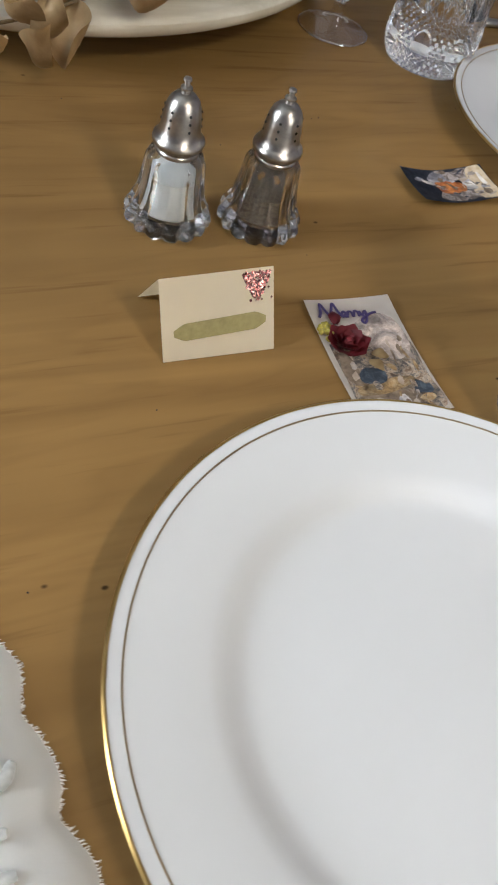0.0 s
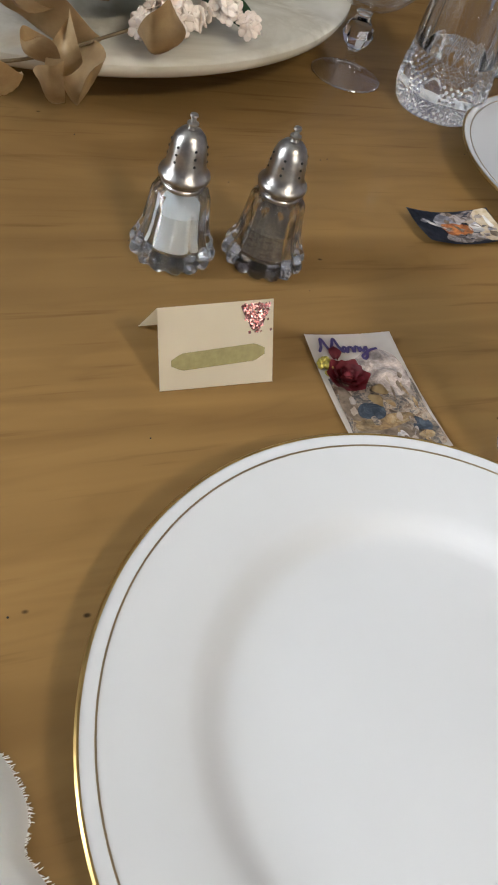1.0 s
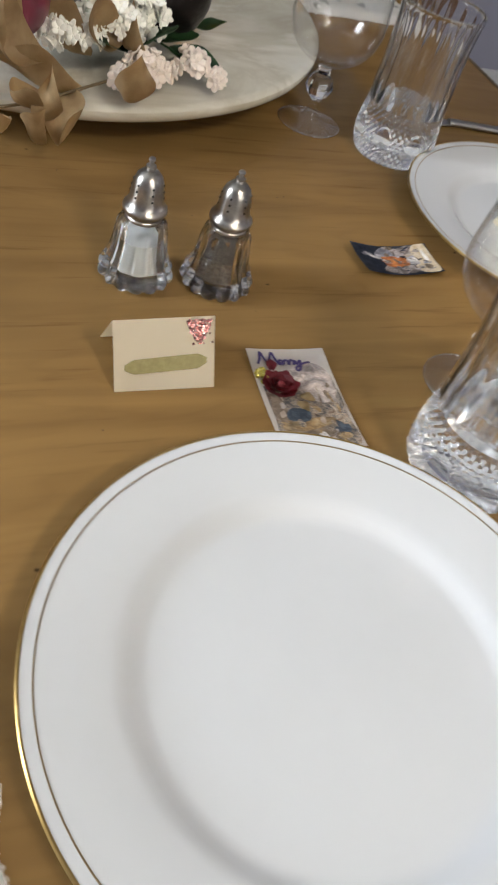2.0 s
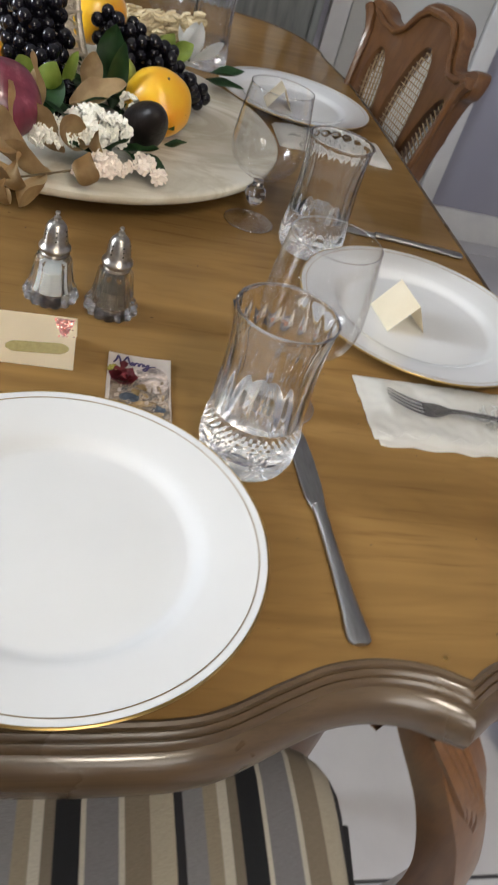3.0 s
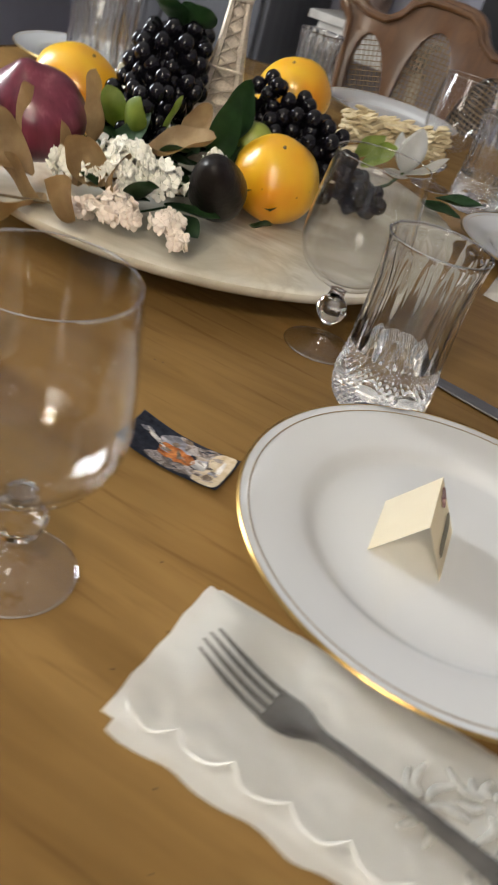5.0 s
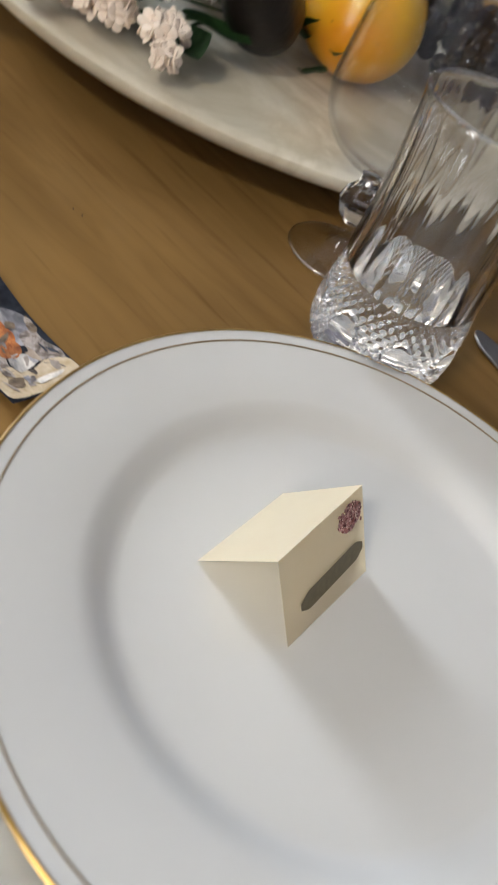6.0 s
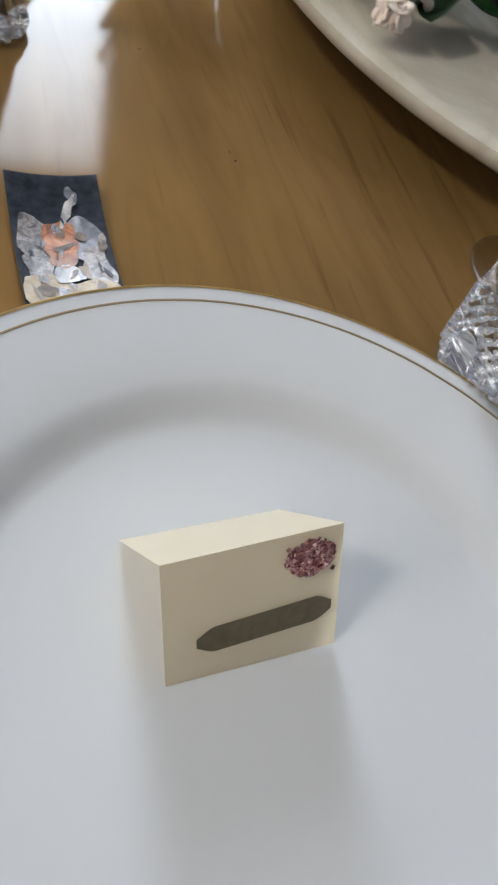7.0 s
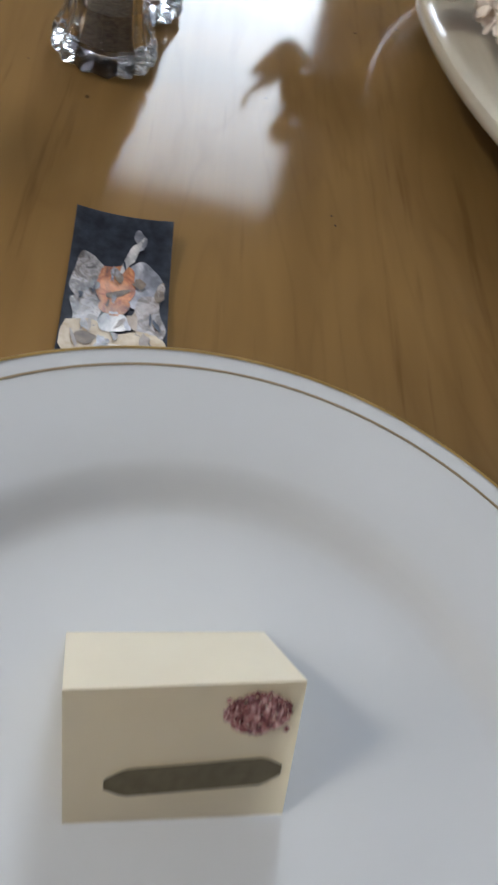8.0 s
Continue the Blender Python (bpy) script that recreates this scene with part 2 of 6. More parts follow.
def extruded(outline, z0, z1, bevel=0.0, seg=2):
    bm = bmesh.new()
    vs = [bm.verts.new((x, y, z0)) for x, y in outline]
    f = bm.faces.new(vs)
    r = bmesh.ops.extrude_face_region(bm, geom=[f])
    for v in r["geom"]:
        if isinstance(v, bmesh.types.BMVert):
            v.co.z = z1
    if bevel:
        es = [e for e in bm.edges if abs(e.verts[0].co.z - e.verts[1].co.z) < 1e-7]
        bmesh.ops.bevel(bm, geom=es, offset=bevel, segments=seg, affect="EDGES", profile=0.6)
    return bm


def sheet(fn, nu, nv, thick=0.0):
    """A grid surface fn(u, v), u and v from 0 to 1, given a thickness along its normal."""
    bm = bmesh.new()
    g = [[bm.verts.new(fn(i / nu, j / nv)) for j in range(nv + 1)] for i in range(nu + 1)]
    for i in range(nu):
        for j in range(nv):
            bm.faces.new((g[i][j], g[i + 1][j], g[i + 1][j + 1], g[i][j + 1]))
    if thick:
        bmesh.ops.solidify(bm, geom=bm.faces[:], thickness=thick)
    return bm


def blob(radius, sub=3, squash=(1, 1, 1), rough=0.0, freq=8.0, seed=0.0):
    bm = bmesh.new()
    bmesh.ops.create_icosphere(bm, subdivisions=sub, radius=1)
    for v in bm.verts:
        n = v.co.normalized()
        k = 1 + rough * noise.noise(n * freq * 0.3 + Vector((seed, seed, 0)))
        v.co = Vector((n.x * squash[0], n.y * squash[1], n.z * squash[2])) * radius * k
    return bm

# ---- room ----
TILE = mottled("pale_floor_tile", (0.50, 0.50, 0.53), (0.60, 0.60, 0.62), 5, 0.28, 0, 0.05, 40)
GROUT = mottled("dark_grout", (0.055, 0.055, 0.06), (0.09, 0.09, 0.095), 60, 0.9)
WALL = mottled("lavender_grey_paint", (0.30, 0.30, 0.37), (0.335, 0.335, 0.405), 3, 0.75, 0, 0.15, 220, 0.0008)
TRIM = mottled("white_gloss_paint", (0.62, 0.62, 0.63), (0.70, 0.70, 0.70), 12, 0.4, 0, 0.05, 90)
DOORP = mottled("pale_grey_door_paint", (0.46, 0.47, 0.46), (0.52, 0.52, 0.51), 6, 0.45, 0, 0.06, 120)
CEIL = mottled("ceiling_paint", (0.66, 0.66, 0.64), (0.72, 0.72, 0.70), 6, 0.85, 0, 0.2, 260)
# Iron colour, also the painted shade on the doorway sheet.
BLACK = mat("black_iron_and_door_shade", (0.02, 0.02, 0.022), 0.45, 0.6)

XL, XR, YB, YF, H = -1.85, 2.2, 2.70, -2.3, 2.45


def structure(name, bm, material, label="", smooth=False):
    ob = obj(name, bm, material, smooth)
    return tagged(ob, label, name.split("_")[0], kind="structure")


structure("ground_slab", box(XL - 0.12, XR + 0.12, YF - 0.12, YB + 0.12, -0.10, -0.004), GROUT, "dark grouted bed under the floor tiles")
ceiling = structure("ceiling", box(XL - 0.12, XR + 0.12, YF - 0.12, YB + 0.12, H, H + 0.1), CEIL, "plain white painted ceiling")
structure("wall_north", box(XL - 0.12, XR + 0.12, YB, YB + 0.12, -0.1, H), WALL, "lavender-grey painted wall behind the furniture")
# The opening in this wall is made up to go with the south fill.
bm = box(XL - 0.12, 0.1, YF - 0.12, YF, -0.1, H)
box(1.1, XR + 0.12, YF - 0.12, YF, -0.1, H, bm=bm)
box(0.1, 1.1, YF - 0.12, YF, -0.1, 1.0, bm=bm)
box(0.1, 1.1, YF - 0.12, YF, 2.2, H, bm=bm)
structure("wall_south", bm, WALL, "lavender-grey painted wall with an opening added for the fill light")
structure("wall_east", box(XR, XR + 0.12, YF, YB, -0.1, H), WALL, "lavender-grey painted wall")
structure("wall_return", box(0.70, XR, 2.22, 2.34, 0, H), WALL, "lavender-grey wall return beside the pale door")
WY0, WY1, WZ0, WZ1 = -0.02, 0.53, 0.85, 2.10
bm = box(XL - 0.12, XL, YF, WY0, -0.1, H)
box(XL - 0.12, XL, WY1, YB, -0.1, H, bm=bm)
box(XL - 0.12, XL, WY0, WY1, -0.1, WZ0, bm=bm)
box(XL - 0.12, XL, WY0, WY1, WZ1, H, bm=bm)
structure("wall_west", bm, WALL, "lavender-grey wall with a narrow window")
window = tagged(new("window_1"), "narrow window with white frame and daylight", "window", kind="structure")
window.matrix_world = pose(XL - 0.05, (WY0 + WY1) / 2, (WZ0 + WZ1) / 2)
hw, hh = (WY1 - WY0) / 2, (WZ1 - WZ0) / 2
bm = box(-0.02, 0.02, -hw, -hw + 0.03, -hh, hh)
box(-0.02, 0.02, hw - 0.03, hw, -hh, hh, bm=bm)
box(-0.02, 0.02, -hw + 0.03, hw - 0.03, -hh, -hh + 0.03, bm=bm)
box(-0.02, 0.02, -hw + 0.03, hw - 0.03, hh - 0.03, hh, bm=bm)
part("window_frame", bm, TRIM, window, smooth=False)
pane = part("pane", box(-0.003, 0.003, -hw + 0.03, hw - 0.03, -hh + 0.03, hh - 0.03), glass_mat("window_glass", (1, 1, 1), 0.9), window, smooth=False)
pane.visible_shadow = False
part("window_sill", box(0.05, 0.12, -hw - 0.03, hw + 0.03, -hh - 0.03, -hh, 0.004), TRIM, window)
# Unseen window, added only to house the south fill light.
window2 = tagged(new("fill_window"), "unseen white framed window added for the south fill light", "window", kind="structure")
window2.matrix_world = pose(0.6, YF - 0.06, 1.6)
bm = box(-0.5, -0.46, -0.02, 0.02, -0.6, 0.6)
box(0.46, 0.5, -0.02, 0.02, -0.6, 0.6, bm=bm)
box(-0.46, 0.46, -0.02, 0.02, -0.6, -0.56, bm=bm)
box(-0.46, 0.46, -0.02, 0.02, 0.56, 0.6, bm=bm)
part("window_frame", bm, TRIM, window2, smooth=False)
pane2 = part("pane", box(-0.46, 0.46, -0.003, 0.003, -0.56, 0.56), glass_mat("window_glass_two", (1, 1, 1), 0.9), window2, smooth=False)
pane2.visible_shadow = False
SKYB = bpy.data.materials.new("overcast_daylight")
SKYB.use_nodes = True
_e = SKYB.node_tree.nodes.new("ShaderNodeEmission")
_e.inputs[0].default_value, _e.inputs[1].default_value = (0.78, 0.88, 1.0, 1), 4.5
SKYB.node_tree.links.new(_e.outputs[0], SKYB.node_tree.nodes["Material Output"].inputs[0])
structure("backdrop", box(-4.62, -4.6, -4, 4.5, -1, 5), SKYB, "bright overcast sky seen through the window")

door = tagged(new("door_1"), "pale grey painted door with white casing and black hinge", "door", kind="structure")
door.matrix_world = pose(0.80, 2.22, 0)
part("door_panel", box(0.035, 0.50, -0.022, -0.002, 0.01, 2.03, 0.003), DOORP, door)
part("casing", box(-0.035, 0.03, -0.034, -0.002, 0, 2.09, 0.006), TRIM, door, "white moulded door casing")
part("casing", box(0.505, 0.57, -0.034, -0.002, 0, 2.09, 0.006), TRIM, door, "white moulded door casing")
part("hinge", box(0.015, 0.05, -0.05, -0.034, 0.93, 1.01, 0.003), BLACK, door, "black iron hinge")
structure("baseboard", box(1.38, XR, 2.20, 2.218, 0, 0.12, 0.004), TRIM, "white painted baseboard")


# ---- table ----
CX, CY = 0.03, 0.593
QUARTER = [
    [(CX, -0.306), (0.10, -0.3055), (0.150, -0.300), (0.198, -0.279), (0.230, -0.266), (0.265, -0.2605), (0.300, -0.264), (0.326, -0.274)],
    [(0.326, -0.274), (0.345, -0.262), (0.375, -0.252), (0.425, -0.238), (0.475, -0.198), (0.510, -0.140), (0.526, -0.080)],
    [(0.526, -0.080), (0.524, -0.045), (0.533, 0.02), (0.547, 0.12), (0.553, 0.30), (0.5535, CY)],
]


def quarter_outline():
    out = []
    for seg in QUARTER:
        p = smooth_path([(x, y, 0) for x, y in seg], 7)
        out += [(v.x, v.y) for v in p[:-1]]
    return out + [(0.5535, CY)]


def table_outline():
    q = quarter_outline()
    q2 = [(x, 2 * CY - y) for x, y in q[::-1][1:]]
    half = q + q2
    return half + [(2 * CX - x, y) for x, y in half[::-1][1:-1]]


def swept_edge(outline, profile):
    bm = bmesh.new()
    n = len(outline)
    rows = []
    for i in range(n):
        a, b, c = (Vector(outline[k % n]) for k in (i - 1, i, i + 1))
        d1, d2 = (b - a).normalized(), (c - b).normalized()
        n1, n2 = Vector((d1.y, -d1.x)), Vector((d2.y, -d2.x))
        m = (n1 + n2).normalized()
        m = m / max(m.dot(n1), 0.55)
        rows.append([bm.verts.new((b.x + m.x * o, b.y + m.y * o, z)) for o, z in profile])
    for i in range(n):
        for k in range(len(profile) - 1):
            bm.faces.new((rows[i][k], rows[(i + 1) % n][k], rows[(i + 1) % n][k + 1], rows[i][k + 1]))
    return bm


OUT = table_outline()
table = thing("dining_table", pose(0, 0, 0), "oval brown wooden dining table with carved serpentine edge", "table")
bm = bmesh.new()
vs = [bm.verts.new((x, y, T)) for x, y in OUT]
bm.faces.new(vs)
vs2 = [bm.verts.new((x, y, T - 0.03)) for x, y in OUT]
bm.faces.new(vs2[::-1])
for i in range(len(OUT)):
    j = (i + 1) % len(OUT)
    bm.faces.new((vs[i], vs2[i], vs2[j], vs[j]))
part("tabletop", bm, WOOD_TOP, table, "worn golden-brown wood veneer with dark flecks", smooth=False)
PROFILE = [(0.0, -0.004), (0.0, 0.0010), (0.002, 0.0022), (0.0042, 0.0012), (0.0050, -0.0018), (0.0062, -0.0012), (0.0080, -0.0024), (0.0090, -0.0052), (0.0102, -0.0046), (0.0122, -0.0062), (0.0132, -0.0100),
           (0.0165, -0.0112), (0.0212, -0.0165), (0.0243, -0.0240), (0.0250, -0.0310), (0.0235, -0.0390), (0.0190, -0.0460), (0.0130, -0.0500), (0.0110, -0.0550), (0.0060, -0.0580), (-0.02, -0.0590)]
part("edge_moulding", swept_edge(OUT, [(o, T + z) for o, z in PROFILE]), WOOD_EDGE, table, "dark polished serpentine moulding")
part("apron", swept_edge(OUT, [(-0.012, T - 0.05), (-0.006, T - 0.062), (-0.012, T - 0.080), (-0.026, T - 0.090), (-0.03, T - 0.115), (-0.045, T - 0.118), (-0.05, T - 0.05)]), WOOD_LEG, table, "carved wooden apron")


def cabriole(sx, sy):
    bm = bmesh.new()
    path = smooth_path([(0.318, -0.242, 0.715), (0.345, -0.268, 0.66), (0.383, -0.294, 0.58), (0.402, -0.308, 0.49), (0.390, -0.298, 0.36), (0.358, -0.272, 0.20), (0.350, -0.265, 0.08), (0.372, -0.284, 0.02), (0.378, -0.288, 0.0)], 6)
    n = len(path)
    rad = [0.026 - 0.011 * min(1, (i / n) / 0.75) + (0.010 if i > n * 0.88 else 0) for i in range(n)]
    rings = []
    for p, r in zip(path, rad):
        c = Vector((CX + sx * (p.x - CX), CY + sy * (p.y - CY), p.z))
        ring = []
        for k in range(16):
            a = 2 * math.pi * k / 16
            q = r / max(abs(math.cos(a)), abs(math.sin(a))) ** 0.75
            ring.append(bm.verts.new(c + Vector((q * math.cos(a + 0.6), q * math.sin(a + 0.6), 0))))
        rings.append(ring)
    for a, b in zip(rings, rings[1:]):
        for k in range(16):
            bm.faces.new((a[k], a[(k + 1) % 16], b[(k + 1) % 16], b[k]))
    bm.faces.new(rings[0])
    bm.faces.new(rings[-1])
    return bm


for sx, sy in ((1, 1), (-1, 1), (1, -1), (-1, -1)):
    leg = part("leg", cabriole(sx, sy), WOOD_LEG, table, "brown cabriole leg with carved knee")
    bm = bmesh.new()
    for k in range(-3, 4):
        pts = []
        for s in range(9):
            u = s / 8
            w = 0.0058 * k * (1 - 0.55 * u)
            base = Vector((0.342, -0.280, 0.694)).lerp(Vector((0.391, -0.307, 0.590 + 0.004 * abs(k))), u)
            base += Vector((0.78, 0.62, 0)) * w + Vector((0.62, -0.78, 0)) * (0.010 * math.sin(math.pi * u) - 0.010 * abs(k) / 3)
            pts.append((CX + sx * (base.x - CX), CY + sy * (base.y - CY), base.z))
        tube(pts, [0.0052 * (0.35 + math.sin(math.pi * min(1, 0.15 + s / 9))) for s in range(9)], 6, bm)
    part("carving", bm, WOOD_LEG, leg, "carved acanthus leaf on the knee")


# ---- chairs ----
STRIPE = mat("striped_upholstery", (0.4, 0.38, 0.34), 0.9)
nt, _, ln, b = nodes_of(STRIPE)
sep = nt.nodes.new("ShaderNodeSeparateXYZ")
ln.new(coords(nt, (1, 1, 1)), sep.inputs[0])
mth = nt.nodes.new("ShaderNodeMath")
mth.operation = "MULTIPLY_ADD"
ln.new(sep.outputs[0], mth.inputs[0])
mth.inputs[1].default_value, mth.inputs[2].default_value = 1 / 0.152, 4.02
fr = nt.nodes.new("ShaderNodeMath")
fr.operation = "FRACT"
ln.new(mth.outputs[0], fr.inputs[0])
cr = nt.nodes.new("ShaderNodeValToRGB")
cr.color_ramp.interpolation = "CONSTANT"
BANDS = [(0.0, (0.012, 0.014, 0.018)), (0.13, (0.52, 0.50, 0.44)), (0.16, (0.20, 0.20, 0.22)), (0.33, (0.52, 0.50, 0.44)), (0.36, (0.22, 0.185, 0.14)), (0.50, (0.42, 0.385, 0.31)),
         (0.63, (0.02, 0.02, 0.025)), (0.68, (0.23, 0.23, 0.25)), (0.80, (0.30, 0.26, 0.20)), (0.88, (0.52, 0.50, 0.44)), (0.94, (0.19, 0.165, 0.13))]
e = cr.color_ramp.elements
while len(e) < len(BANDS):
    e.new(0.5)
for el, (p, c) in zip(e, BANDS):
    el.position, el.color = p, (*c, 1)
ln.new(fr.outputs[0], cr.inputs[0])
weave = ramp(nt, noise_tex(nt, coords(nt, (1, 12, 1)), 220, 3), [(0.3, (0.8, 0.8, 0.8)), (0.7, (1.1, 1.1, 1.1))])
ln.new(mix(nt, 1.0, cr.outputs[0], weave, "MULTIPLY"), b.inputs["Base Color"])
bump(nt, noise_tex(nt, coords(nt, (6, 1, 1)), 700, 2), 0.5, 0.0006)
CANE = mottled("woven_cane", (0.24, 0.155, 0.075), (0.34, 0.23, 0.12), 80, 0.6)


def rounded_rect(hx, hy, r, n=6, back=1.0):
    out = []
    for cx, cy, a0 in ((hx - r, hy - r, 0), (-hx + r, hy - r, 90), (-hx + r, -hy + r, 180), (hx - r, -hy + r, 270)):
        for k in range(n + 1):
            a = radians(a0 + 90 * k / n)
            x, y = cx + r * math.cos(a), cy + r * math.sin(a)
            out.append((x * (back + (1 - back) * (y + hy) / (2 * hy)), y))
    return out


BACK_HALF = [(0.0, 0.962), (0.05, 0.960), (0.085, 0.945), (0.105, 0.915), (0.130, 0.897), (0.165, 0.900), (0.200, 0.915), (0.232, 0.918), (0.243, 0.902), (0.236, 0.880), (0.214, 0.866), (0.203, 0.83), (0.196, 0.76), (0.178, 0.66), (0.160, 0.56), (0.150, 0.50), (0.0, 0.50)]


def back_bend(v):
    return Vector((v.x, -0.225 - 0.20 * (v.z - 0.5) ** 1.2 * (1 if v.z > 0.5 else 0) + 0.55 * v.x * v.x + v.y, v.z))


HOLES = [(0.0, 0.745, 0.058, 0.150, 0.0), (0.127, 0.735, 0.042, 0.118, -0.22), (-0.127, 0.735, 0.042, 0.118, 0.22)]


def chair_back():
    bm = bmesh.new()
    half = [(v.x, v.z) for v in smooth_path([(x, 0, z) for x, z in BACK_HALF[:-1]], 4)]
    loop = half + [(-x, z) for x, z in half[::-1][:-1]]
    edges = []

    def ring(pts):
        vs = [bm.verts.new((x, 0, z)) for x, z in pts]
        for a, c in zip(vs, vs[1:] + vs[:1]):
            edges.append(bm.edges.new((a, c)))
    ring(loop)
    for cx, cz, rx, rz, tilt in HOLES:
        ring([(cx + rx * math.cos(t) * math.cos(tilt) - rz * math.sin(t) * math.sin(tilt), cz + rx * math.cos(t) * math.sin(tilt) + rz * math.sin(t) * math.cos(tilt)) for t in [2 * math.pi * k / 32 for k in range(32)]])
    bmesh.ops.triangle_fill(bm, use_beauty=True, use_dissolve=False, edges=edges)
    r = bmesh.ops.extrude_face_region(bm, geom=bm.faces[:])
    for v in r["geom"]:
        if isinstance(v, bmesh.types.BMVert):
            v.co.y -= 0.026
    es = [e for e in bm.edges if abs(e.verts[0].co.y - e.verts[1].co.y) < 1e-6 and e.is_manifold and e.calc_face_angle(0) > 1.0]
    bmesh.ops.bevel(bm, geom=es, offset=0.005, segments=2, affect="EDGES", profile=0.6)
    for v in bm.verts:
        v.co = back_bend(v.co)
    return bm


def cane_panel(cx, cz, rx, rz, tilt):
    bm = bmesh.new()
    step = 0.0105
    ca, sa = math.cos(tilt), math.sin(tilt)
    for axis in (0, 1):
        lim, other = ((rx, rz), (rz, rx))[axis]
        k = -int(lim / step)
        while k * step < lim:
            d = k * step
            w = other * math.sqrt(max(0, 1 - (d / lim) ** 2)) + 0.004
            pts = []
            for s in range(7):
                t = -w + 2 * w * s / 6
                lx, lz = (d, t) if axis == 0 else (t, d)
                pts.append(back_bend(Vector((cx + lx * ca - lz * sa, -0.013 + 0.0012 * axis, cz + lx * sa + lz * ca))))
            tube(pts, 0.0019, 4, bm, 0.5)
            k += 1
    return bm


def make_chair(m, label):
    c = thing("dining_chair", m, label, "chair", "chairs round the table")
    part("seat_cushion", sheet_cushion(), STRIPE, c, "grey, black and cream striped upholstery")
    part("piping", tube([(x * 1.004, y * 1.004, 0.447) for x, y in rounded_rect(0.262, 0.232, 0.07, 6, 0.84)] + [(0.262 * 1.0, 0.16, 0.447)], 0.0055, 8), BLACK_CLOTH, c, "black piping round the seat")
    part("seat_frame", extruded(rounded_rect(0.255, 0.225, 0.06, 5, 0.84), 0.375, 0.443, 0.006), WOOD_CHAIR, c)
    bk = part("backrest", chair_back(), WOOD_CHAIR, c, "carved brown wooden back with scrolled crest")
    for h in HOLES:
        part("cane_panel", cane_panel(*h), CANE, bk, "woven cane oval")
    bm = bmesh.new()
    for sx in (1, -1):
        tube([back_bend(Vector((sx * x, 0.006, z))) for x, z in ((0.236, 0.902), (0.222, 0.892), (0.205, 0.865), (0.196, 0.80), (0.186, 0.72), (0.168, 0.60))], [0.010, 0.011, 0.008, 0.007, 0.007, 0.006], 8, bm)
        tube([back_bend(Vector((sx * x, 0.006, z))) for x, z in ((0.0, 0.948), (0.05, 0.945), (0.078, 0.930), (0.098, 0.902), (0.130, 0.885), (0.17, 0.888), (0.21, 0.902))], [0.008, 0.007, 0.006, 0.006, 0.006, 0.006, 0.004], 8, bm)
    part("carved_scroll", bm, WOOD_CHAIR, bk)
    for sx in (1, -1):
        part("leg", tube(smooth_path([(sx * 0.225, 0.19, 0.40), (sx * 0.238, 0.205, 0.33), (sx * 0.228, 0.195, 0.18), (sx * 0.222, 0.19, 0.06), (sx * 0.236, 0.208, 0.0)], 5), [0.027 - 0.0007 * i for i in range(21)], 10), WOOD_CHAIR, c)
        part("leg", tube(smooth_path([(sx * 0.158, -0.205, 0.52), (sx * 0.172, -0.198, 0.40), (sx * 0.178, -0.215, 0.20), (sx * 0.185, -0.265, 0.0)], 5), 0.020, 10), WOOD_CHAIR, c)
    return c


def sheet_cushion():
    out = rounded_rect(0.262, 0.232, 0.07, 6, 0.84)
    bm = bmesh.new()
    levels = [(1.0, 0.443), (1.005, 0.455), (0.985, 0.473), (0.93, 0.486), (0.80, 0.495), (0.5, 0.501)]
    rings = [[bm.verts.new((x * k, y * k, z)) for x, y in out] for k, z in levels]
    for a, c in zip(rings, rings[1:]):
        for i in range(len(out)):
            j = (i + 1) % len(out)
            bm.faces.new((a[i], a[j], c[j], c[i]))
    bm.faces.new(rings[0][::-1])
    bm.faces.new(rings[-1])
    return bm


BLACK_CLOTH = mat("black_piping_cloth", (0.015, 0.015, 0.017), 0.85)
chair = make_chair(pose(0.087, -0.405, 0), "brown carved chair with striped seat at the table end")
tagged(copy_thing(chair, pose(-0.07, 1.385, 0, 0, 0, 180)), "brown cane-backed dining chair pulled to the far end")
tagged(copy_thing(chair, pose(0.330, 0.862, 0, 0, 0, 97.5) @ Matrix.Diagonal((0.93, 1.0, 0.983, 1))), "brown carved dining chair with woven cane back panels")
tagged(copy_thing(chair, pose(0.62, 0.20, 0, 0, 0, 90)), "brown carved dining chair beside the place setting")


# ---- marble tray ----
MARBLE = mat("pale_marble", (0.6, 0.58, 0.5), 0.22, 0, Coat_Weight=0.2)
nt, _, ln, b = nodes_of(MARBLE)
v = coords(nt, (1.0, 1.5, 1), (0, 0, 0.7))
veins = ramp(nt, noise_tex(nt, v, 4.2, 7, 0.58, 1.6), [(0.34, (0.72, 0.69, 0.61)), (0.47, (0.57, 0.53, 0.44)), (0.55, (0.74, 0.71, 0.63)), (0.75, (0.82, 0.80, 0.75))])
cloud = ramp(nt, noise_tex(nt, v, 2.2, 3), [(0.35, (0.84, 0.82, 0.76)), (0.65, (1.05, 1.05, 1.03))])
ln.new(mix(nt, 1.0, veins, cloud, "MULTIPLY"), b.inputs["Base Color"])
MX, MY, MTOP = 0.018, 0.539, T + 0.040
tray = thing("marble_turntable", pose(MX, MY, T), "round pale veined marble tray in the table middle", "tray")
part("marble_slab", lathe([(0, 0.0205), (0.240, 0.0205), (0.262, 0.0215), (0.276, 0.0245), (0.284, 0.0295), (0.2866, 0.0345), (0.2862, 0.0375), (0.2835, 0.0394), (0.278, 0.0402), (0, 0.0400)], 192), MARBLE, tray)
part("base", lathe([(0, 0), (0.15, 0), (0.15, 0.020), (0, 0.020)], 48), WOOD_EDGE, tray, "dark turntable base")


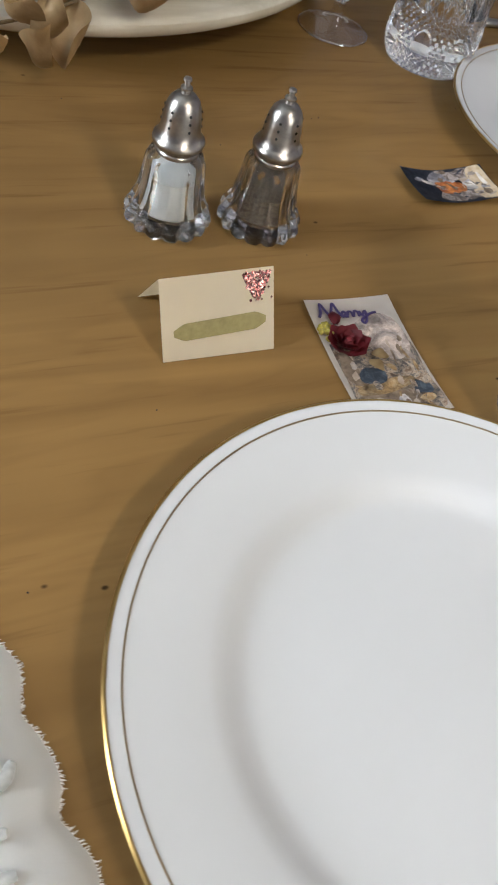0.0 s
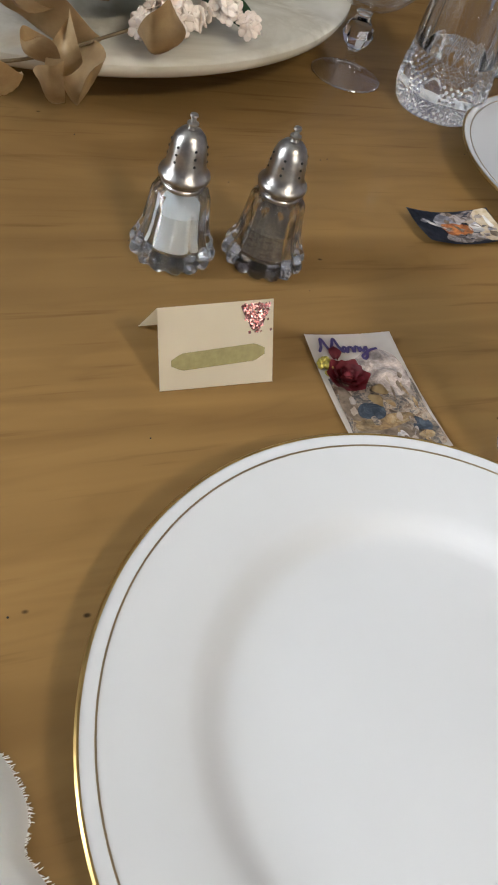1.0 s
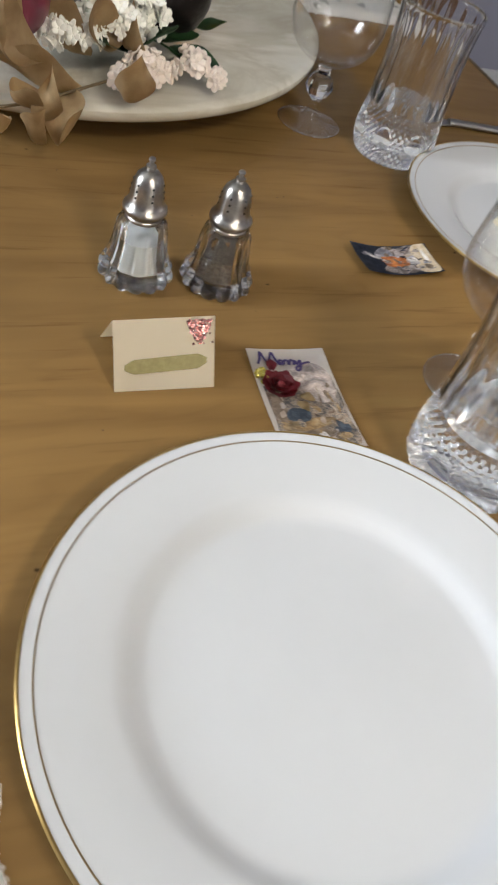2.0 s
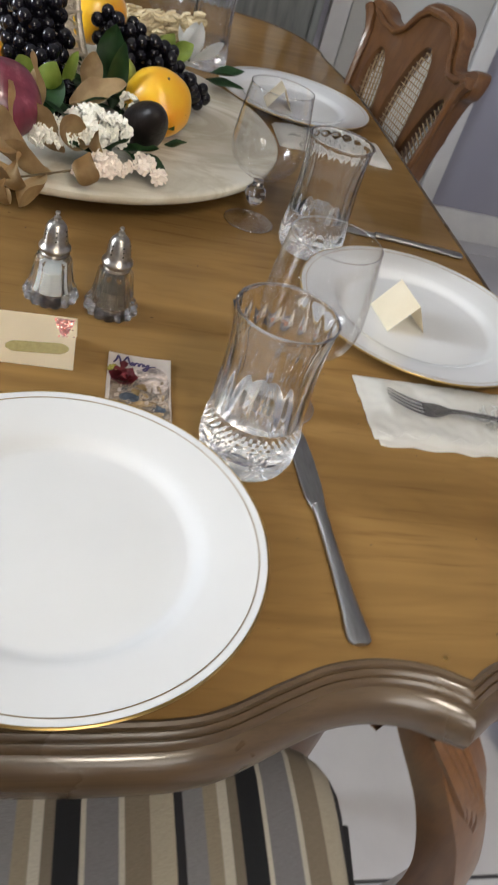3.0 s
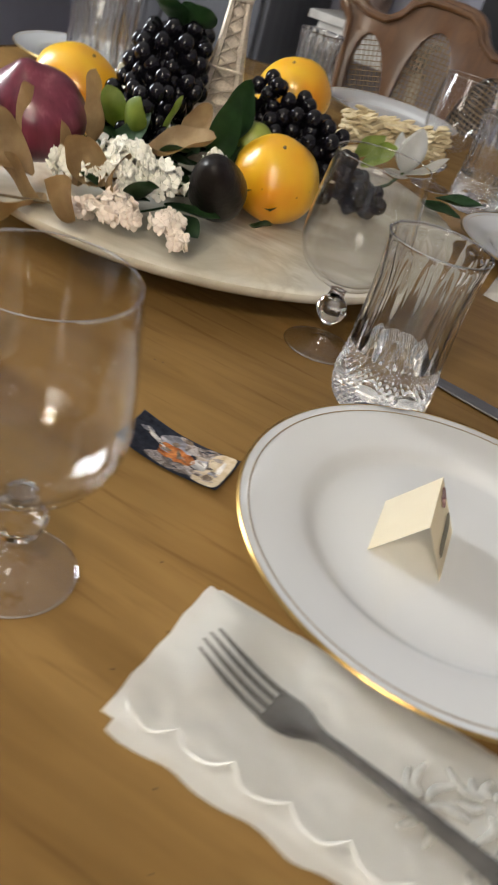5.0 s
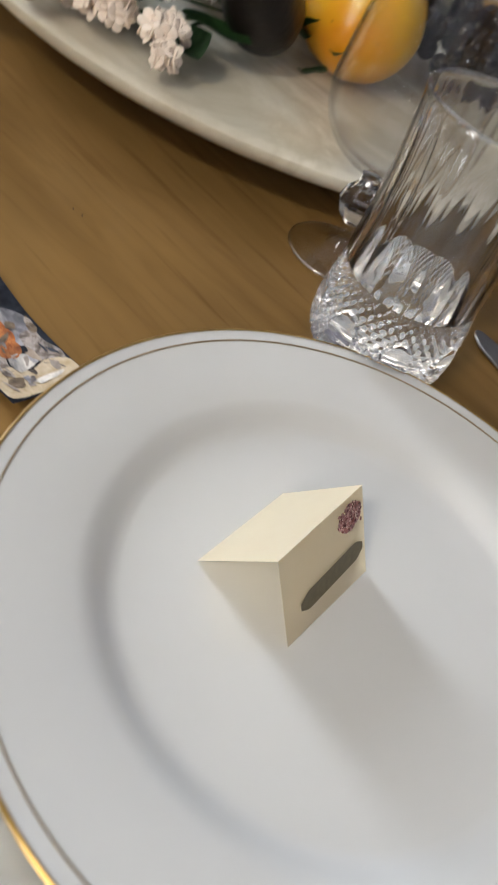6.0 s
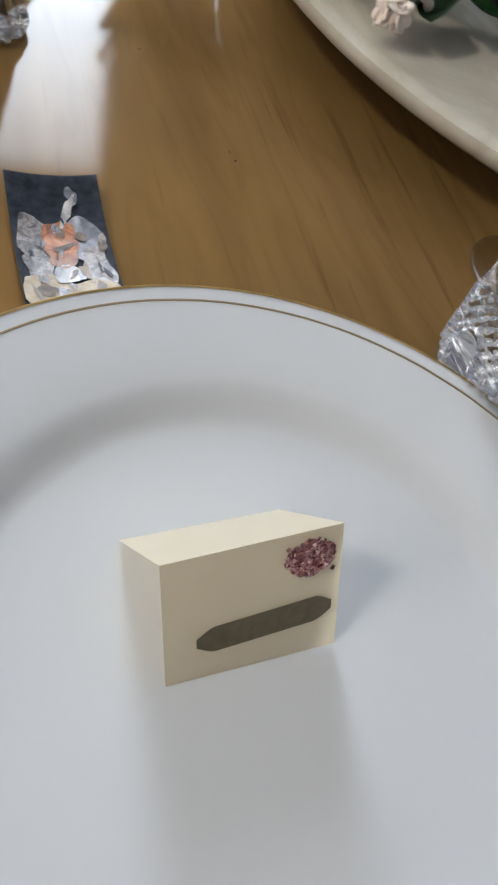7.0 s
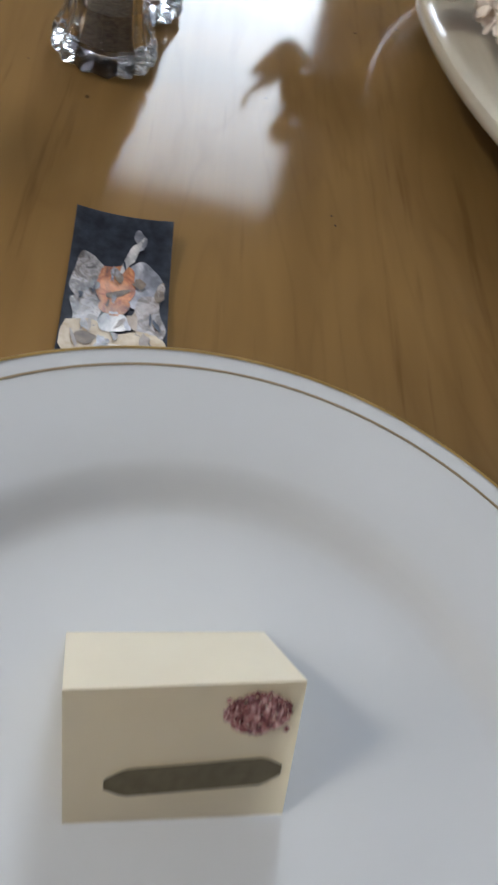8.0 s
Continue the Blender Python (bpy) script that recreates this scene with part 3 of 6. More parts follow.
# ---- tableware ----
def make_plate(m, label):
    p = thing("dinner_plate", m, label, "plate", "dinner plates")
    prof = [(0, 0.0060), (0.060, 0.0058), (0.0805, 0.0059), (0.0835, 0.0063), (0.0865, 0.0077), (0.0898, 0.0099), (0.0932, 0.0119), (0.0968, 0.0131), (0.110, 0.0153), (0.1328, 0.0192), (0.1335, 0.0186), (0.1328, 0.0176), (0.110, 0.0124),
            (0.098, 0.0092), (0.090, 0.0035), (0.080, 0.0022), (0.079, 0), (0.075, 0), (0.074, 0.0025), (0, 0.003)]
    part("dish", lathe(prof, 128), PORCELAIN, p)
    part("gold_rim", lathe([(0.1322, 0.01940), (0.1330, 0.01960), (0.1338, 0.01880), (0.1336, 0.01810), (0.1332, 0.01790)], 160), GOLD, p, "worn gold band on the rim")
    part("gold_line", lathe([(0.1266, 0.01815), (0.1266, 0.01838), (0.1273, 0.01850), (0.1273, 0.01825)], 128, closed=True), GOLD_LINE, p, "thin gold line inside the rim")
    return p


plate = make_plate(pose(0.0615, -0.1862, T) @ Matrix.Diagonal((1.007, 1.007, 1, 1)), "empty white porcelain dinner plate with double gold rim")
tagged(copy_thing(plate, pose(0.4170, 0.1642, T)), "white gold-rimmed dinner plate with a folded card in it")
tagged(copy_thing(plate, pose(0.388, 0.832, T)), "white gold-rimmed plate with a small folded card in it")
tagged(copy_thing(plate, pose(-0.03, 1.35, T)), "white gold-rimmed plate at the far table end")
tagged(copy_thing(plate, pose(-0.375, 0.87, T)), "white gold-rimmed plate at the far table side")


TUMBLER_OUT = [(0.0, 0.0335), (0.0025, 0.0360), (0.009, 0.0384), (0.020, 0.0391), (0.034, 0.0382), (0.054, 0.0361), (0.080, 0.0348), (0.104, 0.0350), (0.122, 0.0362), (0.1312, 0.0373)]
TUMBLER_SPLIT = 0.047


def eased(points, z):
    for (z0, r0), (z1, r1) in zip(points, points[1:]):
        if z <= z1:
            return r0 + (r1 - r0) * max(0.0, (z - z0) / (z1 - z0))
    return points[-1][1]


def tumbler_shape(r, z, a):
    """Long hollow flutes over a base cut with ovals and small diamonds."""
    up = max(0.0, min(1.0, (z - 0.036) / 0.02)) * (0.25 + 0.75 * max(0.0, min(1.0, (0.1305 - z) / 0.035)))
    q = r - 0.0014 * up * abs(math.cos(8 * a + 2.5 * z))
    low = max(0.0, min(1.0, (0.056 - z) / 0.012)) * max(0.0, min(1.0, z / 0.003))
    if low > 0:
        k = (a * 8 / (2 * math.pi)) % 1.0 - 0.5
        e = (k / 0.27) ** 2 + ((z - 0.0195) / 0.0140) ** 2
        if e < 1.0:
            q -= low * 0.0007 * (1 - e) ** 0.5
        elif e > 1.12:
            q -= low * 0.0012 * (abs(math.sin(20 * a + 430 * z)) + abs(math.sin(20 * a - 430 * z)))
    return q


def tumbler_wall():
    n = 26
    zs = [TUMBLER_SPLIT + (0.1300 - TUMBLER_SPLIT) * k / n for k in range(n + 1)]
    outer = [(eased(TUMBLER_OUT, z), z) for z in zs] + [(0.0371, 0.1309), (0.0367, 0.1312), (0.0361, 0.1309), (0.0358, 0.1302)]
    bm = lathe(outer, 240, tumbler_shape)
    lathe([(0.0358, 0.1302), (0.0352, 0.124), (0.0338, 0.110), (0.0330, 0.092), (0.0329, 0.075), (0.0337, 0.060), (0.0342, TUMBLER_SPLIT)], 240, lambda r, z, a: r if z < 0.1301 else tumbler_shape(r, z, a), bm)
    bmesh.ops.remove_doubles(bm, verts=bm.verts, dist=0.00005)
    return bm


def tumbler_base():
    outer = [(0, 0.0012), (0.022, 0.0010), (0.029, 0.0)] + [(eased(TUMBLER_OUT, z), z) for z in [TUMBLER_SPLIT * k / 56 for k in range(57)]]
    bm = lathe(outer, 240, tumbler_shape)
    lathe([(0.0342, TUMBLER_SPLIT), (0.0347, 0.036), (0.0342, 0.024), (0.0318, 0.0155), (0.024, 0.0128), (0.010, 0.0115), (0, 0.0113)], 240, None, bm)
    return bm


def make_tumbler(m, label):
    t = thing("tumbler", m, label, "glass", "crystal tumblers")
    part("fluted_wall", tumbler_wall(), GLASS_WALL, t, "clear fluted upper wall")
    part("cut_base", tumbler_base(), GLASS_BASE, t, "thick diamond-cut crystal base")
    part("rim", lathe([(0.03745, 0.1300), (0.0377, 0.1312), (0.0367, 0.1320), (0.0356, 0.1312), (0.0355, 0.1300)], 96), GLASS_RIM, t, "bright polished rim")
    return t


tumbler = make_tumbler(pose(0.1960, -0.0775, T + 0.0006), "empty cut-crystal tumbler with fluted sides beside the plate")
for x, y, rz, lab in ((0.319, 0.3005, 20, "empty cut-crystal tumbler behind the place setting"), (0.240, 0.955, 50, "empty cut-crystal tumbler near the far plate"), (-0.125, 1.12, 10, "empty cut-crystal tumbler beyond the fruit"),
                      (-0.285, 0.72, 30, "empty cut-crystal tumbler at the far table side"), (-0.315, 0.80, 70, "empty cut-crystal tumbler at the far table side")):
    tagged(copy_thing(tumbler, pose(x, y, T + 0.0006, 0, 0, rz)), lab)


def goblet_bowl():
    out = smooth_path([(0.0055, 0, 0.0530), (0.012, 0, 0.0560), (0.025, 0, 0.0625), (0.0365, 0, 0.0745), (0.0418, 0, 0.0905), (0.0414, 0, 0.108), (0.0390, 0, 0.132), (0.0357, 0, 0.157)], 6)
    prof = [(0, 0.0525)] + [(v.x, v.z) for v in out] + [(0.0355, 0.1578), (0.0350, 0.1575)]
    inn = smooth_path([(0.0348, 0, 0.157), (0.0381, 0, 0.132), (0.0405, 0, 0.108), (0.0408, 0, 0.0905), (0.0354, 0, 0.0760), (0.023, 0, 0.0650), (0.010, 0, 0.0610), (0, 0, 0.0603)], 6)
    return lathe(prof + [(max(v.x, 0), v.z) for v in inn], 72)


def goblet_stem():
    return lathe([(0, 0.0), (0.0295, 0.0), (0.0303, 0.0007), (0.0296, 0.0016), (0.018, 0.0032), (0.009, 0.0060), (0.0052, 0.0115), (0.0044, 0.0180), (0.0056, 0.0225), (0, 0.0228)], 56)


def goblet_knob():
    return lathe([(0, 0.0230), (0.0058, 0.0235), (0.0100, 0.0280), (0.0128, 0.0350), (0.0116, 0.0415), (0.0072, 0.0465), (0.0062, 0.0510), (0.0072, 0.0523), (0, 0.0524)], 9, lambda r, z, a: r * (1.05 if 0.03 < z < 0.04 else 1.0))


def make_goblet(m, label):
    g = thing("wine_goblet", m, label, "goblet", "crystal goblets")
    part("bowl", goblet_bowl(), GLASS_THIN, g)
    part("foot", goblet_stem(), GLASS_FOOT, g)
    part("rim", lathe([(0.0357, 0.1572), (0.0358, 0.1579), (0.0352, 0.1583), (0.0346, 0.1579), (0.0347, 0.1572)], 72), GLASS_RIM, g, "bright polished rim")
    part("foot_edge", lathe([(0.0296, 0.0018), (0.0304, 0.0013), (0.0306, 0.0006), (0.0300, 0.0002)], 56), GLASS_RIM, g)
    k = part("knob", goblet_knob(), GLASS, g, "faceted crystal knob on the stem", smooth=False)
    return g


goblet = make_goblet(pose(0.2370, -0.0090, T + 0.0006), "empty clear crystal goblet with a faceted stem knob")
for x, y in ((0.2507, 0.344), (0.165, 0.985), (-0.20, 0.62)):
    copy_thing(goblet, pose(x, y, T + 0.0006))


def shaker(m, label, body_mat, fill, level):
    s = thing("salt_shaker" if fill is SALT else "pepper_shaker", m, label, "shaker", "table shakers")

    def flute(r, z, a):
        k = max(0.0, min(1.0, (0.0425 - z) / 0.004))
        foot = max(0.0, (0.011 - z) / 0.011)
        return r * (1 + (0.062 + 0.004 * foot) * k * (2 * abs(math.sin(7 * a)) - 1) + 0.018 * foot * math.cos(26 * a))
    prof = [(0, 0.0022), (0.0165, 0.0012), (0.0205, 0.0), (0.0228, 0.0012), (0.0238, 0.0045), (0.0232, 0.0075), (0.0208, 0.0120), (0.0184, 0.0185), (0.0170, 0.0260), (0.0161, 0.0340), (0.0156, 0.0395), (0.0148, 0.0418), (0.0122, 0.0432), (0.0108, 0.0440), (0.0106, 0.0475)]
    bm = lathe(prof, 104, flute)
    lathe([(0.0106, 0.0475), (0.0092, 0.0474), (0.0096, 0.0440), (0.0126, 0.0395), (0.0130, 0.0320), (0.0137, 0.0240), (0.0148, 0.0160), (0.0160, 0.0095), (0.0140, 0.0064), (0, 0.0058)], 104, None, bm)
    bmesh.ops.remove_doubles(bm, verts=bm.verts, dist=0.0001)
    part("body", bm, body_mat, s, "fluted pressed glass body")
    inner = [(0.0067, 0.0137), (0.0095, 0.0157), (0.0160, 0.0145), (0.0240, 0.0134), (0.0320, 0.0127), (0.0390, 0.0123)]
    fillp = [(0, 0.0062)] + [(eased(inner, z), z) for z in [0.0067 + (level - 0.0067) * k / 8 for k in range(9)]] + [(0.006, level + 0.0010), (0, level + 0.0014)]
    part("filling", lathe(fillp, 40), fill, s, "white salt" if fill is SALT else "ground dark pepper")
    cap = part("cap", lathe([(0.0110, 0.0430), (0.0117, 0.0436), (0.0117, 0.0452), (0.0112, 0.0458), (0.0115, 0.0472), (0.0125, 0.0478), (0.0138, 0.0490), (0.0141, 0.0505), (0.0137, 0.0520), (0.0125, 0.0530), (0.0114, 0.0545), (0.0106, 0.0580), (0.0101, 0.0630), (0.0094, 0.0680), (0.0080, 0.0720), (0.0056, 0.0748), (0.0026, 0.0758),
                             (0.0022, 0.0772), (0.0031, 0.0780), (0.0031, 0.0788), (0.0016, 0.0796), (0.0013, 0.0812), (0.0022, 0.0822), (0.0019, 0.0834), (0, 0.0840)], 48), PEWTER, s, "tarnished silver dome cap with finial")
    # Near-black beads give the shade inside the holes; the cap is not pierced.
    bm = bmesh.new()
    for k in range(6):
        a = k * math.pi / 3 + 0.35
        for z, r in ((0.0600, 0.01035), (0.0640, 0.00995), (0.0680, 0.00935)):
            b2 = bmesh.new()
            bmesh.ops.create_icosphere(b2, subdivisions=1, radius=0.00085)
            join(bm, b2, Matrix.Translation((r * math.cos(a), r * math.sin(a), z)))
    part("holes", bm, HOLE, cap, "dark beads painting the shade of small shaker holes")
    return s


shaker(pose(0.0340, 0.1085, T + 0.0006, 0, 0, 15), "glass salt shaker with tarnished silver dome cap", GLASS_AQUA, SALT, 0.030)
shaker(pose(0.0885, 0.1005, T + 0.0006, 0, 0, -30), "glass pepper shaker with tarnished silver dome cap", GLASS_SMOKE, PEPPER, 0.024)


# ---- cutlery ----
def knife_parts(m, label):
    k = thing("table_knife", m, label, "knife", "table knives")
    bm = bmesh.new()
    outline = [(0.0, 0.0035), (0.002, 0.0062), (0.010, 0.0078), (0.035, 0.0088), (0.065, 0.0086), (0.084, 0.0068), (0.089, 0.0050), (0.089, -0.0050), (0.080, -0.0080), (0.060, -0.0088), (0.030, -0.0084), (0.012, -0.0062), (0.004, -0.0020), (0.001, 0.001)]
    part("blade", extruded(outline, 0.0016, 0.0032, 0.0005, 1), STEEL, k, "satin grey steel blade")
    bm = bmesh.new()
    rings = []
    for x, w, h in ((0.087, 0.0048, 0.0030), (0.090, 0.0056, 0.0036), (0.094, 0.0050, 0.0034), (0.115, 0.0046, 0.0033), (0.150, 0.0052, 0.0031), (0.185, 0.0068, 0.0030), (0.200, 0.0082, 0.0028), (0.206, 0.0078, 0.0024), (0.2085, 0.0050, 0.0018)):
        ring = []
        for i in range(20):
            a = 2 * math.pi * i / 20
            groove = 1 - (0.12 * abs(math.cos(5 * a)) if 0.12 < x < 0.207 else 0)
            ring.append(bm.verts.new((x, w * math.cos(a), 0.0036 + h * math.sin(a) * groove)))
        rings.append(ring)
    for a, c in zip(rings, rings[1:]):
        for i in range(20):
            bm.faces.new((a[i], a[(i + 1) % 20], c[(i + 1) % 20], c[i]))
    bm.faces.new(rings[0])
    bm.faces.new(rings[-1])
    part("handle", bm, STEEL, k, "fluted steel handle flaring to its end")
    return k


knife = knife_parts(pose(0.2435, -0.0445, T, 0, 0, -87.3), "steel table knife with fluted handle lying by the tumbler")
tagged(copy_thing(knife, pose(0.337, 0.379, T, 0, 0, -7.4)), "steel table knife lying past the plate with the card")


def make_fork(m):
    fk = thing("dinner_fork", m, "steel dinner fork lying on the white napkin", "fork")
    zc = lambda x: 0.0125 - 0.0105 * math.sin(min(1, x / 0.045) * math.pi / 2) + (0.0058 * math.sin(min(1, max(0, (x - 0.045) / 0.05)) * math.pi / 2) if x > 0.045 else 0) - (0.0035 * min(1, (x - 0.095) / 0.09) if x > 0.095 else 0)

    def strip(name, rows):
        bm = bmesh.new()
        g = []
        for x, y0, y1, sag in rows:
            g.append([bm.verts.new((x, y0 + (y1 - y0) * j / 4, zc(x) - sag * (1 - (2 * j / 4 - 1) ** 2))) for j in range(5)])
        for a, c in zip(g, g[1:]):
            for j in range(4):
                bm.faces.new((a[j], a[j + 1], c[j + 1], c[j]))
        bmesh.ops.solidify(bm, geom=bm.faces[:], thickness=0.0016)
        part(name, bm, FORK_STEEL, fk)
    for t in range(4):
        yc = -0.0081 + 0.0054 * t
        rows = []
        for s in range(9):
            u = s / 8
            w = 0.0006 + 0.00115 * min(1, u * 2.2)
            rows.append((0.040 * u + (0.0015 if t in (0, 3) else 0) * (1 - u), yc * (0.93 + 0.1 * u) - w, yc * (0.93 + 0.1 * u) + w, 0.0))
        strip("tine", rows)
    body = []
    for x, w, sag in ((0.0395, 0.0103, 0.0008), (0.044, 0.0106, 0.0014), (0.050, 0.0104, 0.0018), (0.056, 0.0086, 0.0014), (0.061, 0.0055, 0.0006), (0.066, 0.0037, 0.0), (0.075, 0.0032, -0.0004), (0.100, 0.0036, -0.0006), (0.130, 0.0046, -0.0006), (0.160, 0.0062, -0.0005), (0.180, 0.0078, -0.0003), (0.187, 0.0072, 0.0), (0.190, 0.0045, 0.0)):
        body.append((x, -w, w, sag))
    strip("handle", body)
    return fk


# ---- napkins ----
def napkin_surface(x0, x1, y0, y1, z0, puff, seed, scallop=0.0, slant=0.0):
    def fn(u, v):
        x, y = x0 + (x1 - x0) * u, y0 + (y1 - y0) * v
        e = min(u, 1 - u, v, 1 - v)
        z = z0 + puff * max(0.0, min(1, e / 0.12)) ** 0.5 + 0.0035 * noise.noise(Vector((x * 28, y * 28, seed))) * min(1, e * 8) + 0.0010 * noise.noise(Vector((x * 110, y * 110, seed)))
        if v < 0.10:
            y += 0.0013 * math.sin(u * 31 + seed) * (1 - v / 0.10)
        if slant:
            x -= slant * max(0.0, y + 0.20) * u
        if scallop and u > 0.8:
            x += scallop * abs(math.sin(v * 17)) * (u - 0.8) / 0.2
        return (x + 0.0012 * noise.noise(Vector((y * 70, seed, 1))), y + 0.0015 * noise.noise(Vector((x * 60, seed, 2))), max(z, z0))
    return fn


def over(fn, u, v, lift):
    p = Vector(fn(min(1.0, max(0.0, u)), min(1.0, max(0.0, v))))
    p.z += lift
    return p


def embroider(bm, fn, curves, r=0.0011):
    for c, w in curves:
        pts = [over(fn, u, v, 0.0013) for u, v in c]
        pts = smooth_path(pts, 5)
        n = len(pts)
        tube(pts, [max(0.0002, r * w * (0.35 + math.sin(math.pi * min(1, 0.12 + 0.85 * i / n)))) for i in range(n)], 6, bm, 0.35)


NAP = thing("napkin", pose(0, 0, 0), "folded white cloth napkin with grey embroidery under a fork", "napkin", "cloth napkins")
low = napkin_surface(0.322, 0.517, -0.0495, 0.050, T + 0.0002, 0.0022, 3.0)
part("under_fold", sheet(low, 50, 26, 0.0009), LINEN, NAP, "lower layers of the folded cloth")
topn = napkin_surface(0.3165, 0.515, -0.046, 0.0465, T + 0.0026, 0.0030, 7.0)
part("top_fold", sheet(topn, 70, 36, 0.0009), LINEN, NAP, "smooth white top layer")
bm = bmesh.new()
for i in range(7):
    u0 = 0.02 + i * 0.135
    embroider(bm, topn, [([(u0, 0.06 + 0.07), (u0 + 0.04, 0.06), (u0 + 0.09, 0.055), (u0 + 0.135, 0.13)], 1.0)], 0.0007)
tagged(part("scalloped_hem", bm, LINEN, NAP, "raised white scalloped hem stitching"), kind="stuff")
bm = bmesh.new()
rng = random.Random(5)
for cx, cy in ((0.66, 0.48), (0.80, 0.66), (0.86, 0.28)):
    for k in range(9):
        a = k * 0.7 + rng.random() * 0.4
        l = 0.07 + 0.05 * rng.random()
        embroider(bm, topn, [([(min(0.97, max(0.03, cx + 0.02 * math.cos(a))), cy + 0.05 * math.sin(a)), (min(0.97, cx + l * 0.6 * math.cos(a + 0.3)), min(0.95, max(0.05, cy + 1.7 * l * 0.6 * math.sin(a + 0.3)))), (min(0.97, cx + l * math.cos(a)), min(0.95, max(0.05, cy + 1.9 * l * math.sin(a))))], 1.2)], 0.0014)
tagged(part("embroidery", bm, SILVER_THREAD, NAP, "raised silver-grey leaf stitching"), kind="stuff")

fork = make_fork(pose(0.3352, 0.0045, T + 0.0068, 0, 0, -7.5))

NAP1 = thing("napkin", pose(0, 0, 0), "white embroidered napkin with a frayed scalloped edge", "napkin", "cloth napkins")
n1 = napkin_surface(-0.235, -0.087, -0.290, -0.100, T + 0.0006, 0.006, 12.0, 0.006, 0.17)
part("top_fold", sheet(n1, 50, 60, 0.0009), LINEN, NAP1)
bm = bmesh.new()
for k in range(60):
    cu, cv = 0.55 + 0.34 * rng.random(), 0.05 + 0.85 * rng.random()
    a = rng.random() * 6.3
    embroider(bm, n1, [([(cu, cv), (cu + 0.05 * math.cos(a), cv + 0.04 * math.sin(a)), (cu + 0.09 * math.cos(a + 0.5), cv + 0.07 * math.sin(a + 0.5))], 1.5)], 0.0013)
tagged(part("embroidery", bm, SILVER_THREAD, NAP1, "raised grey-green leaf stitching"), kind="stuff")
bm = bmesh.new()
for k in range(420):
    v = k / 420
    p = over(n1, 1.0, v, -0.0006)
    d = Vector((0.0006 + 0.0016 * rng.random() ** 2, 0.0022 * (rng.random() - 0.5), -0.0012 * rng.random()))
    if p.z + d.z < T + 0.0004:
        d.z = T + 0.0004 - p.z
    tube([p - Vector((0.001, 0, 0)), p + 0.6 * d, p + d], [0.00022, 0.00018, 0.0001], 3, bm)
part("fringe", bm, LINEN, NAP1, "frayed white threads")

NAP3 = thing("napkin", pose(0, 0, 0), "folded white embroidered napkin by the farther plate", "napkin", "cloth napkins")
n3 = napkin_surface(0.335, 0.522, 0.628, 0.722, T + 0.0006, 0.009, 21.0)
part("top_fold", sheet(n3, 50, 26, 0.0009), LINEN, NAP3)
bm = bmesh.new()
for k in range(16):
    cu, cv, a = 0.1 + 0.75 * rng.random(), 0.1 + 0.75 * rng.random(), rng.random() * 6.3
    embroider(bm, n3, [([(cu, cv), (cu + 0.05 * math.cos(a), cv + 0.06 * math.sin(a)), (cu + 0.08 * math.cos(a + 0.6), cv + 0.1 * math.sin(a + 0.6))], 1.5)], 0.0014)
tagged(part("embroidery", bm, SILVER_THREAD, NAP3, "raised grey stitching"), kind="stuff")


# ---- place cards ----
INK_GOLD = mottled("olive_gold_ink", (0.25, 0.21, 0.075), (0.34, 0.29, 0.115), 300, 0.5, 0.1)
INK_DARK = mottled("dark_olive_ink", (0.13, 0.105, 0.055), (0.18, 0.15, 0.085), 300, 0.5, 0.2)
GLITTER = mat("rose_glitter", (0.5, 0.2, 0.18), 0.22, 0.85)
nt, _, ln, b = nodes_of(GLITTER)
g = nt.nodes.new("ShaderNodeNewGeometry")
ln.new(ramp(nt, g.outputs["Random Per Island"], [(0.0, (0.16, 0.04, 0.045)), (0.5, (0.48, 0.20, 0.18)), (1.0, (0.85, 0.55, 0.50))]), b.inputs["Base Color"])


def bil(p00, p10, p01, p11, u, v):
    a, b_, c, d = (Vector(p) for p in (p00, p10, p01, p11))
    return a.lerp(b_, u).lerp(c.lerp(d, u), v)


